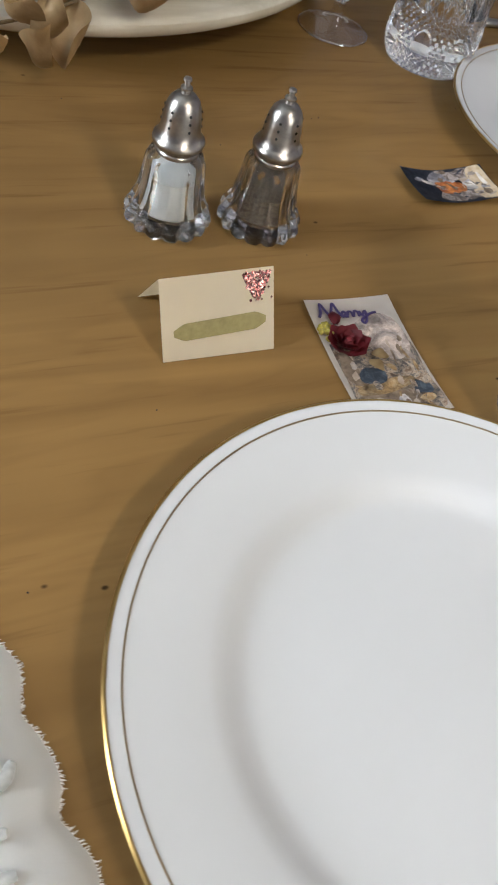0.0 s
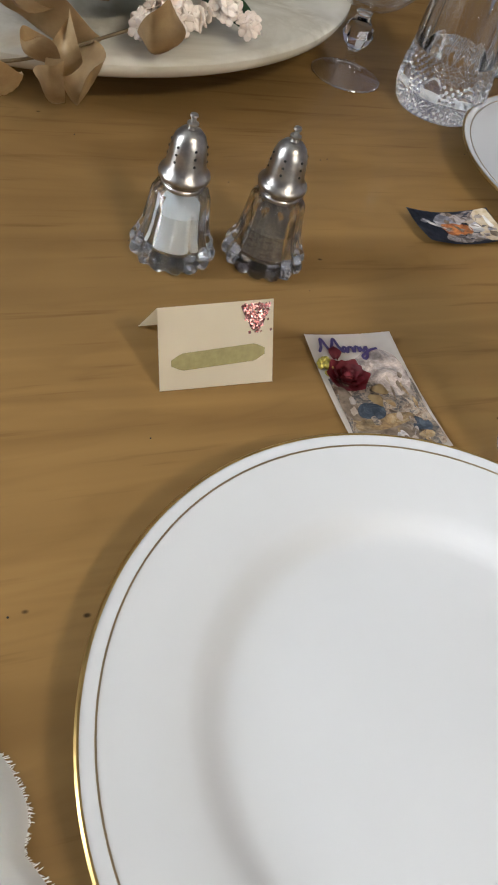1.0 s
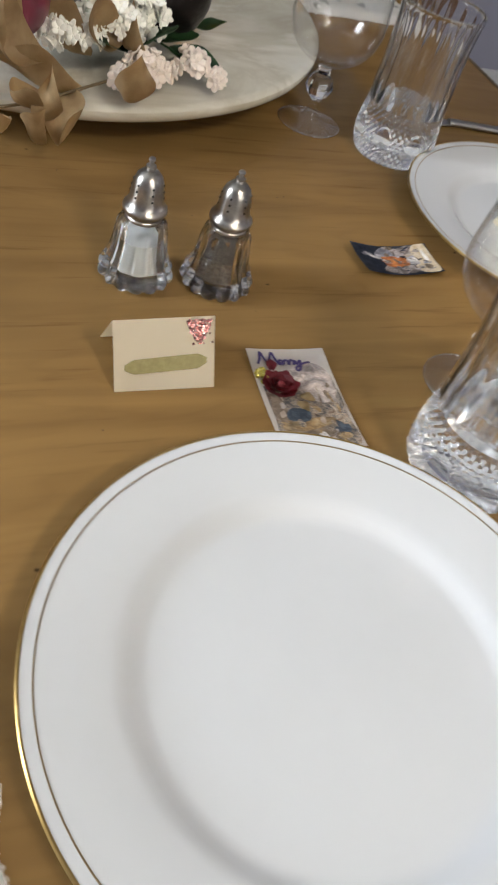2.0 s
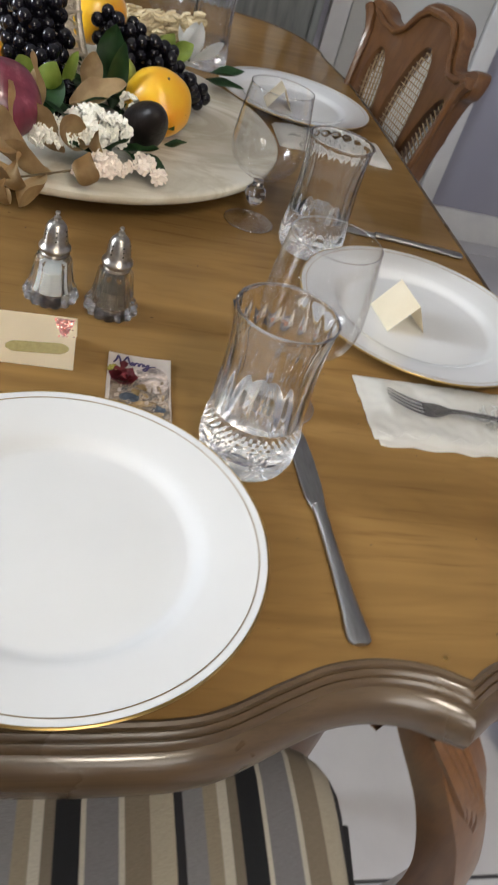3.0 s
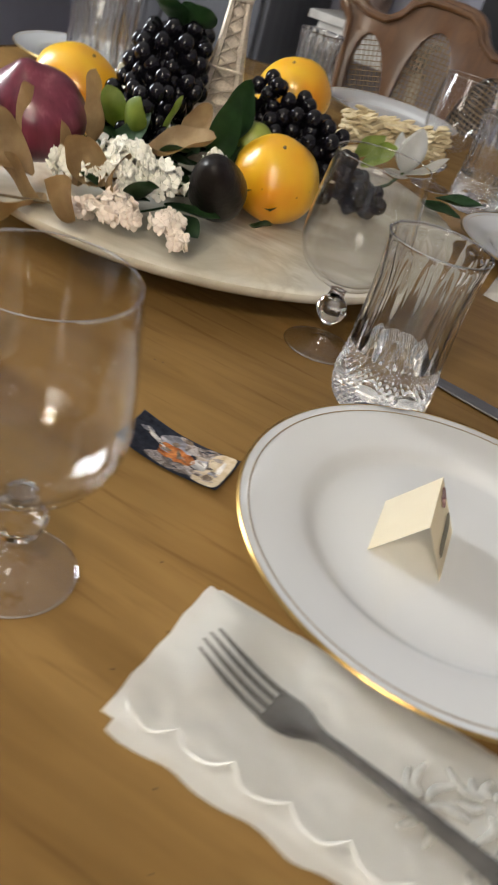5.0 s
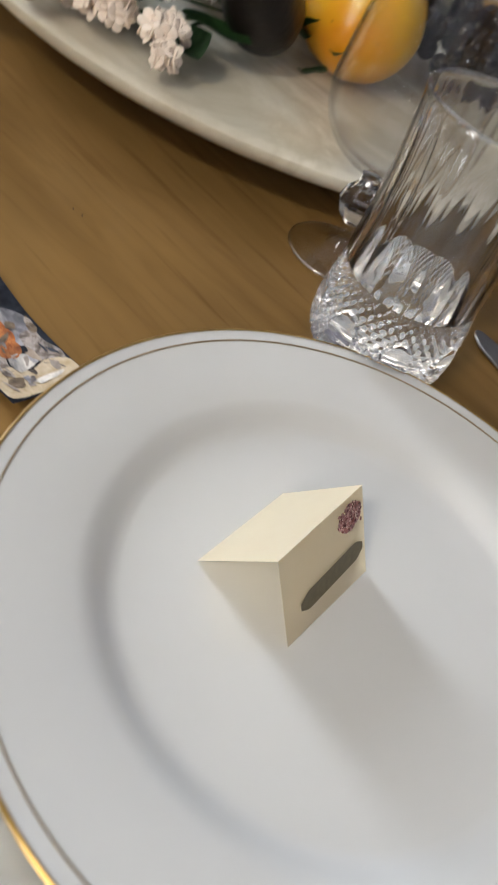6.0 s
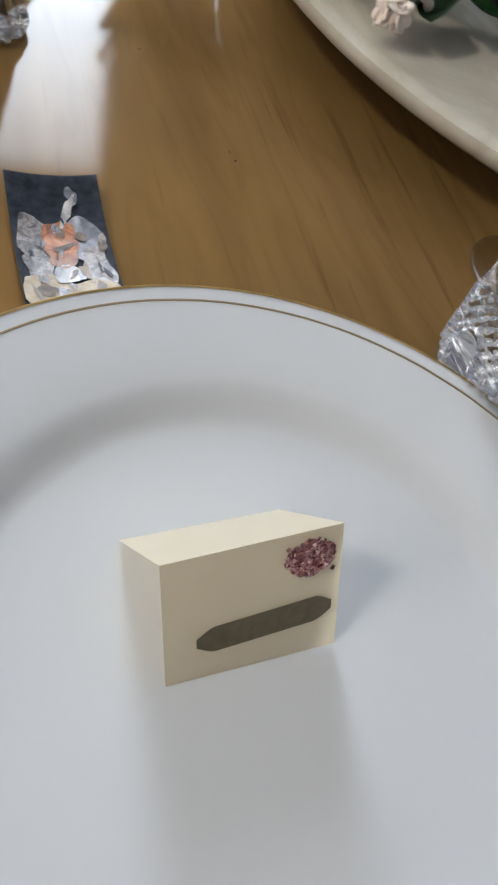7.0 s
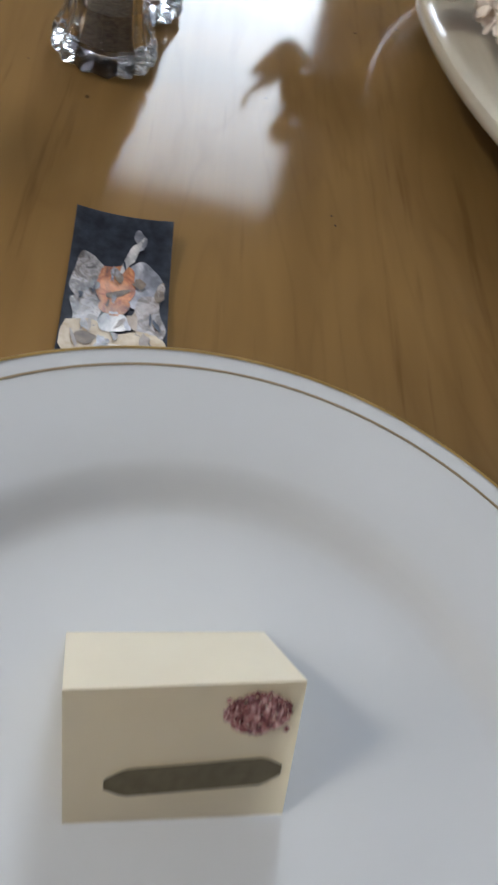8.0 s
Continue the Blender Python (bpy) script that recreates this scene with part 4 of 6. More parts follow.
def place_card(label, F0, F1, K0, K1, B0, B1, ink, bar, heart, seed):
    c = thing("place_card", Matrix.Translation(F0), label, "place card", "folded place cards")
    F0, F1, K0, K1, B0, B1 = (Vector(p) - Vector(F0) for p in (F0, F1, K0, K1, B0, B1))
    rows = []
    for i in range(9):
        u = i / 8
        row = []
        for j in range(7):
            v = j / 6
            row.append(bil(F0, F1, K0, K1, u, v) + Vector((0, 0, 0)))
        for j in range(1, 7):
            row.append(bil(K0, K1, B0, B1, u, j / 6))
        rows.append(row)
    bm = bmesh.new()
    g = [[bm.verts.new(p) for p in r] for r in rows]
    for a, d in zip(g, g[1:]):
        for j in range(12):
            bm.faces.new((a[j], a[j + 1], d[j + 1], d[j]))
    bmesh.ops.solidify(bm, geom=bm.faces[:], thickness=0.00035)
    part("folded_sheet", bm, CARD, c, smooth=False)
    nrm = (F1 - F0).cross(K0 - F0).normalized()

    def on(u, v, lift):
        return bil(F0, F1, K0, K1, u, v) + nrm * lift
    u0, u1, v0, v1 = bar
    bm = bmesh.new()
    n = 24
    top, bot = [], []
    for i in range(n + 1):
        t = i / n
        h = (v1 - v0) / 2 * min(1, 6 * t + 0.35, 6 * (1 - t) + 0.35)
        vm = (v0 + v1) / 2 + 0.06 * (t - 0.5)
        top.append(bm.verts.new(on(u0 + (u1 - u0) * t, vm + h, 0.0006)))
        bot.append(bm.verts.new(on(u0 + (u1 - u0) * t, vm - h, 0.0006)))
    for i in range(n):
        bm.faces.new((bot[i], bot[i + 1], top[i + 1], top[i]))
    part("writing_bar", bm, ink, c, "painted bar in place of handwriting", smooth=False)
    r = random.Random(seed)
    bm = bmesh.new()
    hu0, hu1, hv0, hv1, kind = heart
    made = 0
    while made < 330:
        a, d = r.random() * 2 - 1, r.random() * 2 - 1
        if kind == "heart":
            inside = abs(a) < 0.98 * ((d + 1) / 2) ** 0.75 and d < 0.95
        else:
            inside = abs(a) ** 1.6 + abs(d) ** 1.8 < 1
        if not inside and r.random() > 0.02:
            continue
        p = on((hu0 + hu1) / 2 + a * (hu1 - hu0) / 2, (hv0 + hv1) / 2 + d * (hv1 - hv0) / 2, 0.0006 + 0.0002 * r.random())
        s = 0.00042 + 0.0003 * r.random()
        e1 = (F1 - F0).normalized()
        e2 = nrm.cross(e1)
        q = r.random() * 6.3
        w1 = (e1 * math.cos(q) + e2 * math.sin(q) + nrm * 0.5 * (r.random() - 0.5)) * s
        w2 = (e2 * math.cos(q) - e1 * math.sin(q) + nrm * 0.5 * (r.random() - 0.5)) * s
        bm.faces.new([bm.verts.new(p + x) for x in (w1 + w2, w1 - w2, -w1 - w2, w2 - w1)])
        made += 1
    part("glitter_motif", bm, GLITTER, c, "rose glitter motif", smooth=False)
    return c


place_card("cream folded place card with rose glitter and gold writing", (0, 0, T + 0.0004), (0.0600, 0.0005, T + 0.0004), (-0.0015, 0.0190, T + 0.0370), (0.0592, 0.0228, T + 0.0365), (0.0, 0.0465, T + 0.0004), (0.061, 0.0495, T + 0.0004),
           INK_GOLD, (0.10, 0.92, 0.26, 0.47), (0.70, 0.98, 0.62, 0.97, "heart"), 1)
ZP = T + 0.0064
place_card("cream folded place card standing in the plate", (0.4180, 0.1352, ZP), (0.4128, 0.1858, ZP), (0.3993, 0.1305, T + 0.0400), (0.3925, 0.1815, T + 0.0412), (0.3745, 0.1290, ZP), (0.3682, 0.1808, ZP),
           INK_DARK, (0.17, 0.95, 0.24, 0.45), (0.66, 0.95, 0.66, 0.95, "leaf"), 2)
place_card("cream folded place card in the farther plate", (0.377, 0.780, ZP), (0.377, 0.830, ZP), (0.358, 0.780, T + 0.040), (0.358, 0.830, T + 0.040), (0.334, 0.780, ZP), (0.334, 0.830, ZP),
           INK_DARK, (0.17, 0.95, 0.24, 0.45), (0.66, 0.95, 0.66, 0.95, "leaf"), 3)

# ---- picture cards ----
def curled(cx, cy, w, h, rz, curl):
    ca, sa = math.cos(radians(rz)), math.sin(radians(rz))

    def fn(u, v):
        x, y = (u - 0.5) * w, (v - 0.5) * h
        return Vector((cx + x * ca - y * sa, cy + x * sa + y * ca, T + 0.0006 + curl(u, v)))
    return fn


def patch(fn, outline, lift):
    bm = bmesh.new()
    pts = [(v.x, v.y) for v in smooth_path([(x, y, 0) for x, y in outline + outline[:1]], 5)[:-1]]
    cu, cv = sum(p[0] for p in pts) / len(pts), sum(p[1] for p in pts) / len(pts)
    rings = []
    for k in (1.0, 0.66, 0.33):
        rings.append([bm.verts.new(fn(min(0.985, max(0.015, cu + (u - cu) * k)), min(0.985, max(0.015, cv + (v - cv) * k))) + Vector((0, 0, lift))) for u, v in pts])
    c = bm.verts.new(fn(cu, cv) + Vector((0, 0, lift)))
    n = len(pts)
    for a, d in zip(rings, rings[1:]):
        for i in range(n):
            bm.faces.new((a[i], a[(i + 1) % n], d[(i + 1) % n], d[i]))
    for i in range(n):
        bm.faces.new((rings[-1][i], rings[-1][(i + 1) % n], c))
    return bm


def oval(cu, cv, ru, rv, tilt=0.0, n=10, wob=0.22, seed=1):
    r = random.Random(seed)
    out = []
    for k in range(n):
        a = 2 * math.pi * k / n
        q = 1 + wob * (r.random() * 2 - 1)
        x, y = ru * q * math.cos(a), rv * q * math.sin(a)
        out.append((cu + x * math.cos(tilt) - y * math.sin(tilt), cv + x * math.sin(tilt) + y * math.cos(tilt)))
    return out


def paint(name, c1, c2, scale=220, rough=0.35):
    return mottled(name, c1, c2, scale, rough + 0.15, 0, 0.0, Specular_IOR_Level=0.2)


PAPER = paint("printed_paper_white", (0.70, 0.63, 0.57), (0.80, 0.75, 0.70), 60, 0.4)
UMBER, SEPIA = paint("printed_umber", (0.10, 0.07, 0.05), (0.30, 0.23, 0.17)), paint("printed_sepia", (0.34, 0.26, 0.20), (0.55, 0.46, 0.38))
SMOKE = paint("printed_smoke", (0.24, 0.20, 0.18), (0.50, 0.44, 0.40))
NAVY = paint("printed_navy", (0.022, 0.026, 0.040), (0.06, 0.07, 0.10))
SAND = paint("printed_sand", (0.48, 0.36, 0.22), (0.68, 0.58, 0.44))
def printed_scene(name, stops, scale):
    m = mat(name, stops[0][1], 0.4)
    nt, _, ln, b = nodes_of(m)
    v = coords(nt)
    c = ramp(nt, noise_tex(nt, v, scale, 9, 0.72, 0.8), stops)
    c2 = ramp(nt, noise_tex(nt, v, scale * 0.45, 4, 0.6, 1.0), [(0.36, (0.35, 0.35, 0.36)), (0.62, (1.15, 1.12, 1.08))])
    ln.new(mix(nt, 1.0, c, c2, "MULTIPLY"), b.inputs["Base Color"])
    return m


PRINT_A = printed_scene("printed_tea_scene", [(0.30, (0.03, 0.022, 0.02)), (0.42, (0.20, 0.13, 0.085)), (0.50, (0.46, 0.38, 0.30)), (0.56, (0.07, 0.075, 0.09)), (0.66, (0.38, 0.28, 0.19)), (0.75, (0.58, 0.52, 0.46))], 150)
PRINT_B = printed_scene("printed_pale_foliage", [(0.30, (0.22, 0.16, 0.14)), (0.48, (0.50, 0.42, 0.38)), (0.60, (0.68, 0.60, 0.56)), (0.72, (0.40, 0.30, 0.26))], 170)
PRINT_C = printed_scene("printed_dark_scene", [(0.30, (0.03, 0.028, 0.035)), (0.45, (0.20, 0.16, 0.14)), (0.55, (0.46, 0.42, 0.42)), (0.66, (0.10, 0.08, 0.08)), (0.78, (0.55, 0.50, 0.46))], 160)
RUST = printed_scene("printed_orange_shape", [(0.30, (0.10, 0.028, 0.010)), (0.44, (0.40, 0.11, 0.025)), (0.56, (0.62, 0.24, 0.07)), (0.70, (0.30, 0.08, 0.02))], 140)
CHALK = printed_scene("printed_chalk_shape", [(0.30, (0.22, 0.19, 0.18)), (0.46, (0.66, 0.64, 0.64)), (0.60, (0.80, 0.78, 0.76)), (0.75, (0.40, 0.36, 0.34))], 140)
STONE = printed_scene("printed_stone_shape", [(0.30, (0.10, 0.10, 0.13)), (0.46, (0.34, 0.34, 0.40)), (0.60, (0.52, 0.52, 0.58)), (0.75, (0.16, 0.14, 0.14))], 120)
TEAL = printed_scene("printed_blue_shape", [(0.30, (0.02, 0.025, 0.035)), (0.48, (0.05, 0.07, 0.10)), (0.62, (0.14, 0.17, 0.20)), (0.75, (0.04, 0.045, 0.055))], 160)
OCHRE = printed_scene("printed_ochre_shape", [(0.30, (0.10, 0.06, 0.03)), (0.48, (0.34, 0.22, 0.10)), (0.62, (0.48, 0.38, 0.24)), (0.75, (0.14, 0.09, 0.05))], 160)
INK_PURPLE = mat("purple_ink", (0.045, 0.03, 0.11), 0.4)
ROSE = mottled("red_paper_rose", (0.11, 0.006, 0.010), (0.22, 0.016, 0.025), 90, 0.6, 0, 0.2, 300)
OLIVE_FOIL = mottled("olive_foil", (0.35, 0.30, 0.05), (0.55, 0.48, 0.14), 400, 0.3, 0.7, 0.4, 700)

mc = thing("picture_card", pose(0, 0, 0), "small printed picture card with red paper rose and purple writing", "picture card", "printed cards")
mf = curled(0.1138, -0.0135, 0.0535, 0.0845, -1.8, lambda u, v: 0.0022 * (2 * v - 1) ** 2 + 0.0012 * (2 * u - 1) ** 2)
part("paper", sheet(lambda u, v: mf(u, v), 14, 20, 0.0003), PAPER, mc, "white printed paper")
ART = [("scene_ground", [(0.06, 0.62), (0.3, 0.66), (0.6, 0.70), (0.95, 0.62), (0.96, 0.3), (0.95, 0.03), (0.5, 0.02), (0.07, 0.03), (0.06, 0.3)], PRINT_A, 0.0004),
       ("foliage_wash", [(0.45, 0.78), (0.7, 0.86), (0.92, 0.78), (0.95, 0.55), (0.75, 0.45), (0.52, 0.55)], PRINT_B, 0.0005),
       ("dark_wash", oval(0.16, 0.36, 0.08, 0.16, 0, 10, 0.3, 5), UMBER, 0.0006),
       ("table_top", oval(0.44, 0.245, 0.34, 0.055, 0.10, 12, 0.10, 6), OCHRE, 0.0007), ("dark_wash", oval(0.42, 0.13, 0.36, 0.085, 0, 10, 0.25, 7), UMBER, 0.0006),
       ("blue_bowl", oval(0.36, 0.335, 0.16, 0.07, 0, 10, 0.1, 8), TEAL, 0.0009), ("blue_wash", oval(0.82, 0.20, 0.10, 0.06, 0, 10, 0.3, 9), TEAL, 0.0008),
       ("pale_wash", oval(0.55, 0.11, 0.06, 0.05, 0, 10, 0.2, 11), CHALK, 0.0008), ("ochre_wash", oval(0.80, 0.115, 0.09, 0.03, 0, 10, 0.2, 12), OCHRE, 0.0010),
       ("pale_wash", oval(0.30, 0.10, 0.05, 0.05, 0.3, 10, 0.3, 13), SEPIA, 0.0008), ]
for nm, o, mm, lift in ART:
    part(nm, patch(mf, o, lift), mm, mc, smooth=False)
SCRIPT = ("0 10 6 45 10 100 15 55 20 20 27 60 33 100 37 50 42 6", "42 6 50 26 47 42 43 24 50 3", "50 3 55 38 61 34 61 4", "62 4 67 40 72 34 72 4", "75 38 78 8 86 38 83 -20 76 -45 74 -22 90 12 104 22")
bm = bmesh.new()
for stroke in SCRIPT:
    q = [float(w) / 100 for w in stroke.split()]
    pts = [mf(0.09 + 0.64 * x, 0.83 + 0.125 * y) + Vector((0, 0, 0.0010)) for x, y in zip(q[::2], q[1::2])]
    tube(smooth_path(pts, 5), 0.00085, 6, bm, 0.4)
part("greeting", bm, INK_PURPLE, mc, "purple handwriting reading Merry")
rq = random.Random(77)
for k in range(34):
    part("print_detail", patch(mf, oval(rq.uniform(0.12, 0.9), rq.uniform(0.05, 0.62), rq.uniform(0.015, 0.06), rq.uniform(0.01, 0.035), rq.uniform(0, 3), 8, 0.4, 100 + k), 0.0010), rq.choice([UMBER, UMBER, SEPIA, PRINT_A, OCHRE, SEPIA, SMOKE]), mc, smooth=False)
# rose
rr = random.Random(8)
rose = part("paper_rose", blob(0.0032, 2, (1, 1, 1.2)), ROSE, mc, "dark red folded paper rose glued on")
rose.matrix_basis = pose(0.1005, -0.0045, T + 0.0038, 0, 0, 20)
for ring_i, (n, rad, tilt, size) in enumerate(((3, 0.0010, 1.45, 0.0052), (4, 0.0024, 1.25, 0.0062), (5, 0.0040, 1.0, 0.0070), (6, 0.0054, 0.65, 0.0074))):
    for k in range(n):
        a0 = 2 * math.pi * (k + 0.5 * (ring_i % 2)) / n + 0.2 * rr.random()

        def petal(u, v):
            w = (u - 0.5) * 2
            l = v
            width = size * 0.98 * math.sin(math.pi * (0.18 + 0.72 * l))
            out_ = rad + size * l * math.cos(tilt) + 0.0012 * l * l - 0.0012 * w * w
            up_ = size * l * math.sin(tilt) + 0.0008 - 0.0010 * w * w * l
            x, y = out_, w * width
            return (x * math.cos(a0) - y * math.sin(a0), x * math.sin(a0) + y * math.cos(a0), up_)
        part("petal", sheet(petal, 6, 5, 0.00025), ROSE, rose).matrix_basis = pose(0, 0, -0.002)
for k, (x, y, a) in enumerate(((0.1005, 0.0105, 80), (0.1120, -0.012, -30), (0.1085, -0.017, -60))):
    bm = sheet(lambda u, v: ((0.0095 * v), (u - 0.5) * 0.0075 * math.sin(math.pi * (0.08 + 0.9 * v)), 0.0022 + 0.002 * math.sin(3 * v) - 0.0012 * (2 * u - 1) ** 2), 4, 8, 0.0002)
    lf = part("sepal", bm, ROSE if k == 0 else mottled("tan_sepal", (0.30, 0.20, 0.09), (0.42, 0.30, 0.15), 80, 0.6), mc)
    lf.matrix_basis = pose(x, y, T + 0.001, 0, 0, a)
bm = bmesh.new()
for k in range(26):
    a, d = rr.random() * 6.3, 0.0045 * math.sqrt(rr.random())
    join(bm, blob(0.0011 + 0.0008 * rr.random(), 1), Matrix.Translation((0.0925 + d * math.cos(a), 0.0050 + d * 1.3 * math.sin(a), T + 0.0030 + 0.0015 * rr.random())))
part("foil_cluster", bm, OLIVE_FOIL, mc, "olive glitter bead cluster")

rc = thing("picture_card", pose(0, 0, 0), "small dark printed card with orange and white painted shapes", "picture card", "printed cards")
rf = curled(0.2455, 0.1265, 0.0715, 0.0365, 3.0, lambda u, v: 0.0055 * max(0, 1 - 2.2 * u) ** 1.5 + 0.0035 * max(0, 2.2 * u - 1.3) ** 1.5 + 0.0016 * (2 * v - 1) ** 2)
part("paper", sheet(lambda u, v: rf(u, v), 22, 12, 0.0003), NAVY, rc, "dark navy printed paper")
ART2 = [("stone_shape", oval(0.46, 0.74, 0.17, 0.20, 0.1, 10, 0.15, 21), STONE, 0.0004), ("stone_shape", oval(0.45, 0.20, 0.20, 0.15, 0, 10, 0.2, 22), PRINT_C, 0.0004), ("dark_wash", oval(0.68, 0.80, 0.18, 0.16, 0, 10, 0.25, 23), PRINT_C, 0.0005), ("dark_wash", oval(0.66, 0.22, 0.16, 0.15, 0, 10, 0.25, 24), PRINT_C, 0.0005),
        ("sand_ground", [(0.76, 0.05), (0.72, 0.3), (0.80, 0.5), (0.76, 0.75), (0.82, 0.96), (0.97, 0.96), (0.97, 0.05)], SAND, 0.0005), ("orange_shape", oval(0.46, 0.47, 0.14, 0.20, 0.2, 12, 0.12, 25), RUST, 0.0007), ("orange_shape", oval(0.60, 0.48, 0.08, 0.15, 0, 10, 0.12, 26), RUST, 0.0008), ("dark_wash", oval(0.52, 0.49, 0.025, 0.11, 0.3, 8, 0.3, 27), UMBER, 0.0009),
        ("white_shape", oval(0.72, 0.50, 0.08, 0.17, 0, 10, 0.2, 28), CHALK, 0.0008), ("pale_shape", oval(0.26, 0.60, 0.045, 0.14, 0.9, 9, 0.4, 29), CHALK, 0.0008), ("pale_shape", oval(0.15, 0.68, 0.06, 0.05, 0.5, 9, 0.4, 33), STONE, 0.0008), ("dark_wash", oval(0.86, 0.25, 0.05, 0.10, 0, 10, 0.3, 30), UMBER, 0.0008), ("white_shape", oval(0.90, 0.60, 0.03, 0.2, 0, 10, 0.3, 31), CHALK, 0.0008)]
for nm, o, mm, lift in ART2:
    part(nm, patch(rf, o, lift), mm, rc, smooth=False)
for k in range(30):
    part("print_detail", patch(rf, oval(rq.uniform(0.28, 0.95), rq.uniform(0.06, 0.94), rq.uniform(0.012, 0.05), rq.uniform(0.02, 0.07), rq.uniform(0, 3), 8, 0.4, 200 + k), 0.00095), rq.choice([UMBER, UMBER, PRINT_C, STONE, SMOKE, NAVY, SEPIA]), rc, smooth=False)


# ---- fruit and flowers on the marble ----
def fruit_skin(name, base, blush, dots, rough=0.3):
    m = mat(name, base, rough, 0, Coat_Weight=0.25, Coat_Roughness=0.2)
    nt, _, ln, b = nodes_of(m)
    v = coords(nt)
    c = ramp(nt, noise_tex(nt, v, 14, 3), [(0.40, base), (0.66, blush)])
    vo = nt.nodes.new("ShaderNodeTexVoronoi")
    vo.inputs["Scale"].default_value = 95
    ln.new(v, vo.inputs["Vector"])
    d = ramp(nt, vo.outputs["Distance"], [(0.06, (1, 1, 1)), (0.13, (0, 0, 0))])
    ga = ramp(nt, noise_tex(nt, v, 40, 2), [(0.52, (0, 0, 0)), (0.58, (0.8, 0.8, 0.8))])
    ln.new(mix(nt, mix(nt, 1.0, d, ga, "MULTIPLY"), c, dots), b.inputs["Base Color"])
    bump(nt, noise_tex(nt, v, 120, 3), 0.12, 0.0006)
    return m


MANGO = fruit_skin("yellow_orange_skin", (0.80, 0.48, 0.025), (0.76, 0.30, 0.014), (0.25, 0.09, 0.01))
AVOC = mottled("black_avocado_skin", (0.006, 0.005, 0.005), (0.016, 0.011, 0.010), 60, 0.38, 0, 0.5, 150, 0.0014, Specular_IOR_Level=0.3)
ONION = mat("red_onion_skin", (0.14, 0.02, 0.04), 0.30, 0, Coat_Weight=0.2)
nt, _, ln, b = nodes_of(ONION)
ln.new(ramp(nt, noise_tex(nt, coords(nt, (9, 9, 1.0)), 9, 4), [(0.3, (0.10, 0.014, 0.030)), (0.6, (0.19, 0.035, 0.06)), (0.8, (0.34, 0.12, 0.15))]), b.inputs["Base Color"])
LIME = mottled("green_fruit_skin", (0.24, 0.30, 0.05), (0.34, 0.40, 0.09), 30, 0.4)
GRAPE = mottled("black_grape_skin", (0.003, 0.003, 0.005), (0.009, 0.008, 0.012), 40, 0.14, 0, 0.0, Specular_IOR_Level=0.4)
LEAF = mottled("dark_green_leaf", (0.012, 0.042, 0.014), (0.035, 0.095, 0.030), 60, 0.42, 0, 0.3, 200)
LEAF_LIGHT = mottled("light_green_leaf", (0.16, 0.25, 0.03), (0.30, 0.38, 0.07), 60, 0.45, 0, 0.3, 200)
DRY = mottled("dried_tan_leaf", (0.36, 0.235, 0.11), (0.56, 0.41, 0.22), 45, 0.55, 0, 0.5, 180, 0.001)
STEM = mottled("brown_stem", (0.10, 0.07, 0.035), (0.17, 0.12, 0.06), 90, 0.7)
CREAM = mottled("cream_blossom", (0.90, 0.87, 0.75), (0.94, 0.93, 0.87), 120, 0.7, 0, 0.1, 400)
PINK = mottled("blush_blossom", (0.90, 0.76, 0.65), (0.93, 0.86, 0.78), 120, 0.7, 0, 0.1, 400)
WHITE_PETAL = mottled("white_petal", (0.72, 0.72, 0.70), (0.82, 0.82, 0.81), 60, 0.55, 0, 0.2, 200)
STRAW = mottled("straw", (0.46, 0.36, 0.20), (0.64, 0.54, 0.36), 90, 0.75, 0, 0.3, 300)


def fruit_bm(r, squash, dent=0.12):
    bm = blob(r, 4, (1, 1, 1), 0.05, 5, r * 37)
    for v in bm.verts:
        d = math.hypot(v.co.x, v.co.y) / r
        if v.co.z > 0:
            v.co.z -= dent * r * math.exp(-(d / 0.28) ** 2)
        else:
            v.co.z += 0.5 * dent * r * math.exp(-(d / 0.25) ** 2)
        v.co = Vector((v.co.x * squash[0], v.co.y * squash[1], v.co.z * squash[2]))
    return bm


def fruit(name, bm, skin, m, label, category, group):
    f = thing(name, m, label, category, group)
    top = max(v.co.z for v in bm.verts if math.hypot(v.co.x, v.co.y) < 0.012)
    part("flesh", bm, skin, f)
    part("stem_end", lathe([(0, top - 0.002), (0.0020, top - 0.0016), (0.0017, top + 0.0004), (0.0008, top + 0.0009), (0, top + 0.0009)], 10), STEM, f, "small brown stem end")
    return f


fruit("mango", fruit_bm(0.041, (1.0, 0.98, 0.98), 0.05), MANGO, pose(0.130, 0.453, MTOP + 0.0400, 25, 10, 0), "round yellow-orange fruit with a red blush", "fruit", "fruit on the tray")
fruit("mango", fruit_bm(0.041, (1.05, 1.0, 0.95), 0.05), MANGO, pose(0.044, 0.650, MTOP + 0.076, 15, -20, 40), "yellow-orange fruit lying behind the grapes", "fruit", "fruit on the tray")
fruit("mango", fruit_bm(0.041, (1.12, 1.0, 0.95), 0.05), MANGO, pose(-0.088, 0.435, MTOP + 0.0500, 5, 20, 10), "large yellow-orange fruit behind the red onion", "fruit", "fruit on the tray")
fruit("lime", fruit_bm(0.021, (1.0, 1.0, 1.0), 0.04), LIME, pose(0.080, 0.490, MTOP + 0.052), "small pale green fruit among the leaves", "fruit", "fruit on the tray")
onion = thing("red_onion", pose(-0.040, 0.315, MTOP + 0.054, 20, -12, 30), "glossy dark red onion with papery skin", "onion")
part("bulb", fruit_bm(0.043, (1.0, 1.0, 0.88), -0.22), ONION, onion)
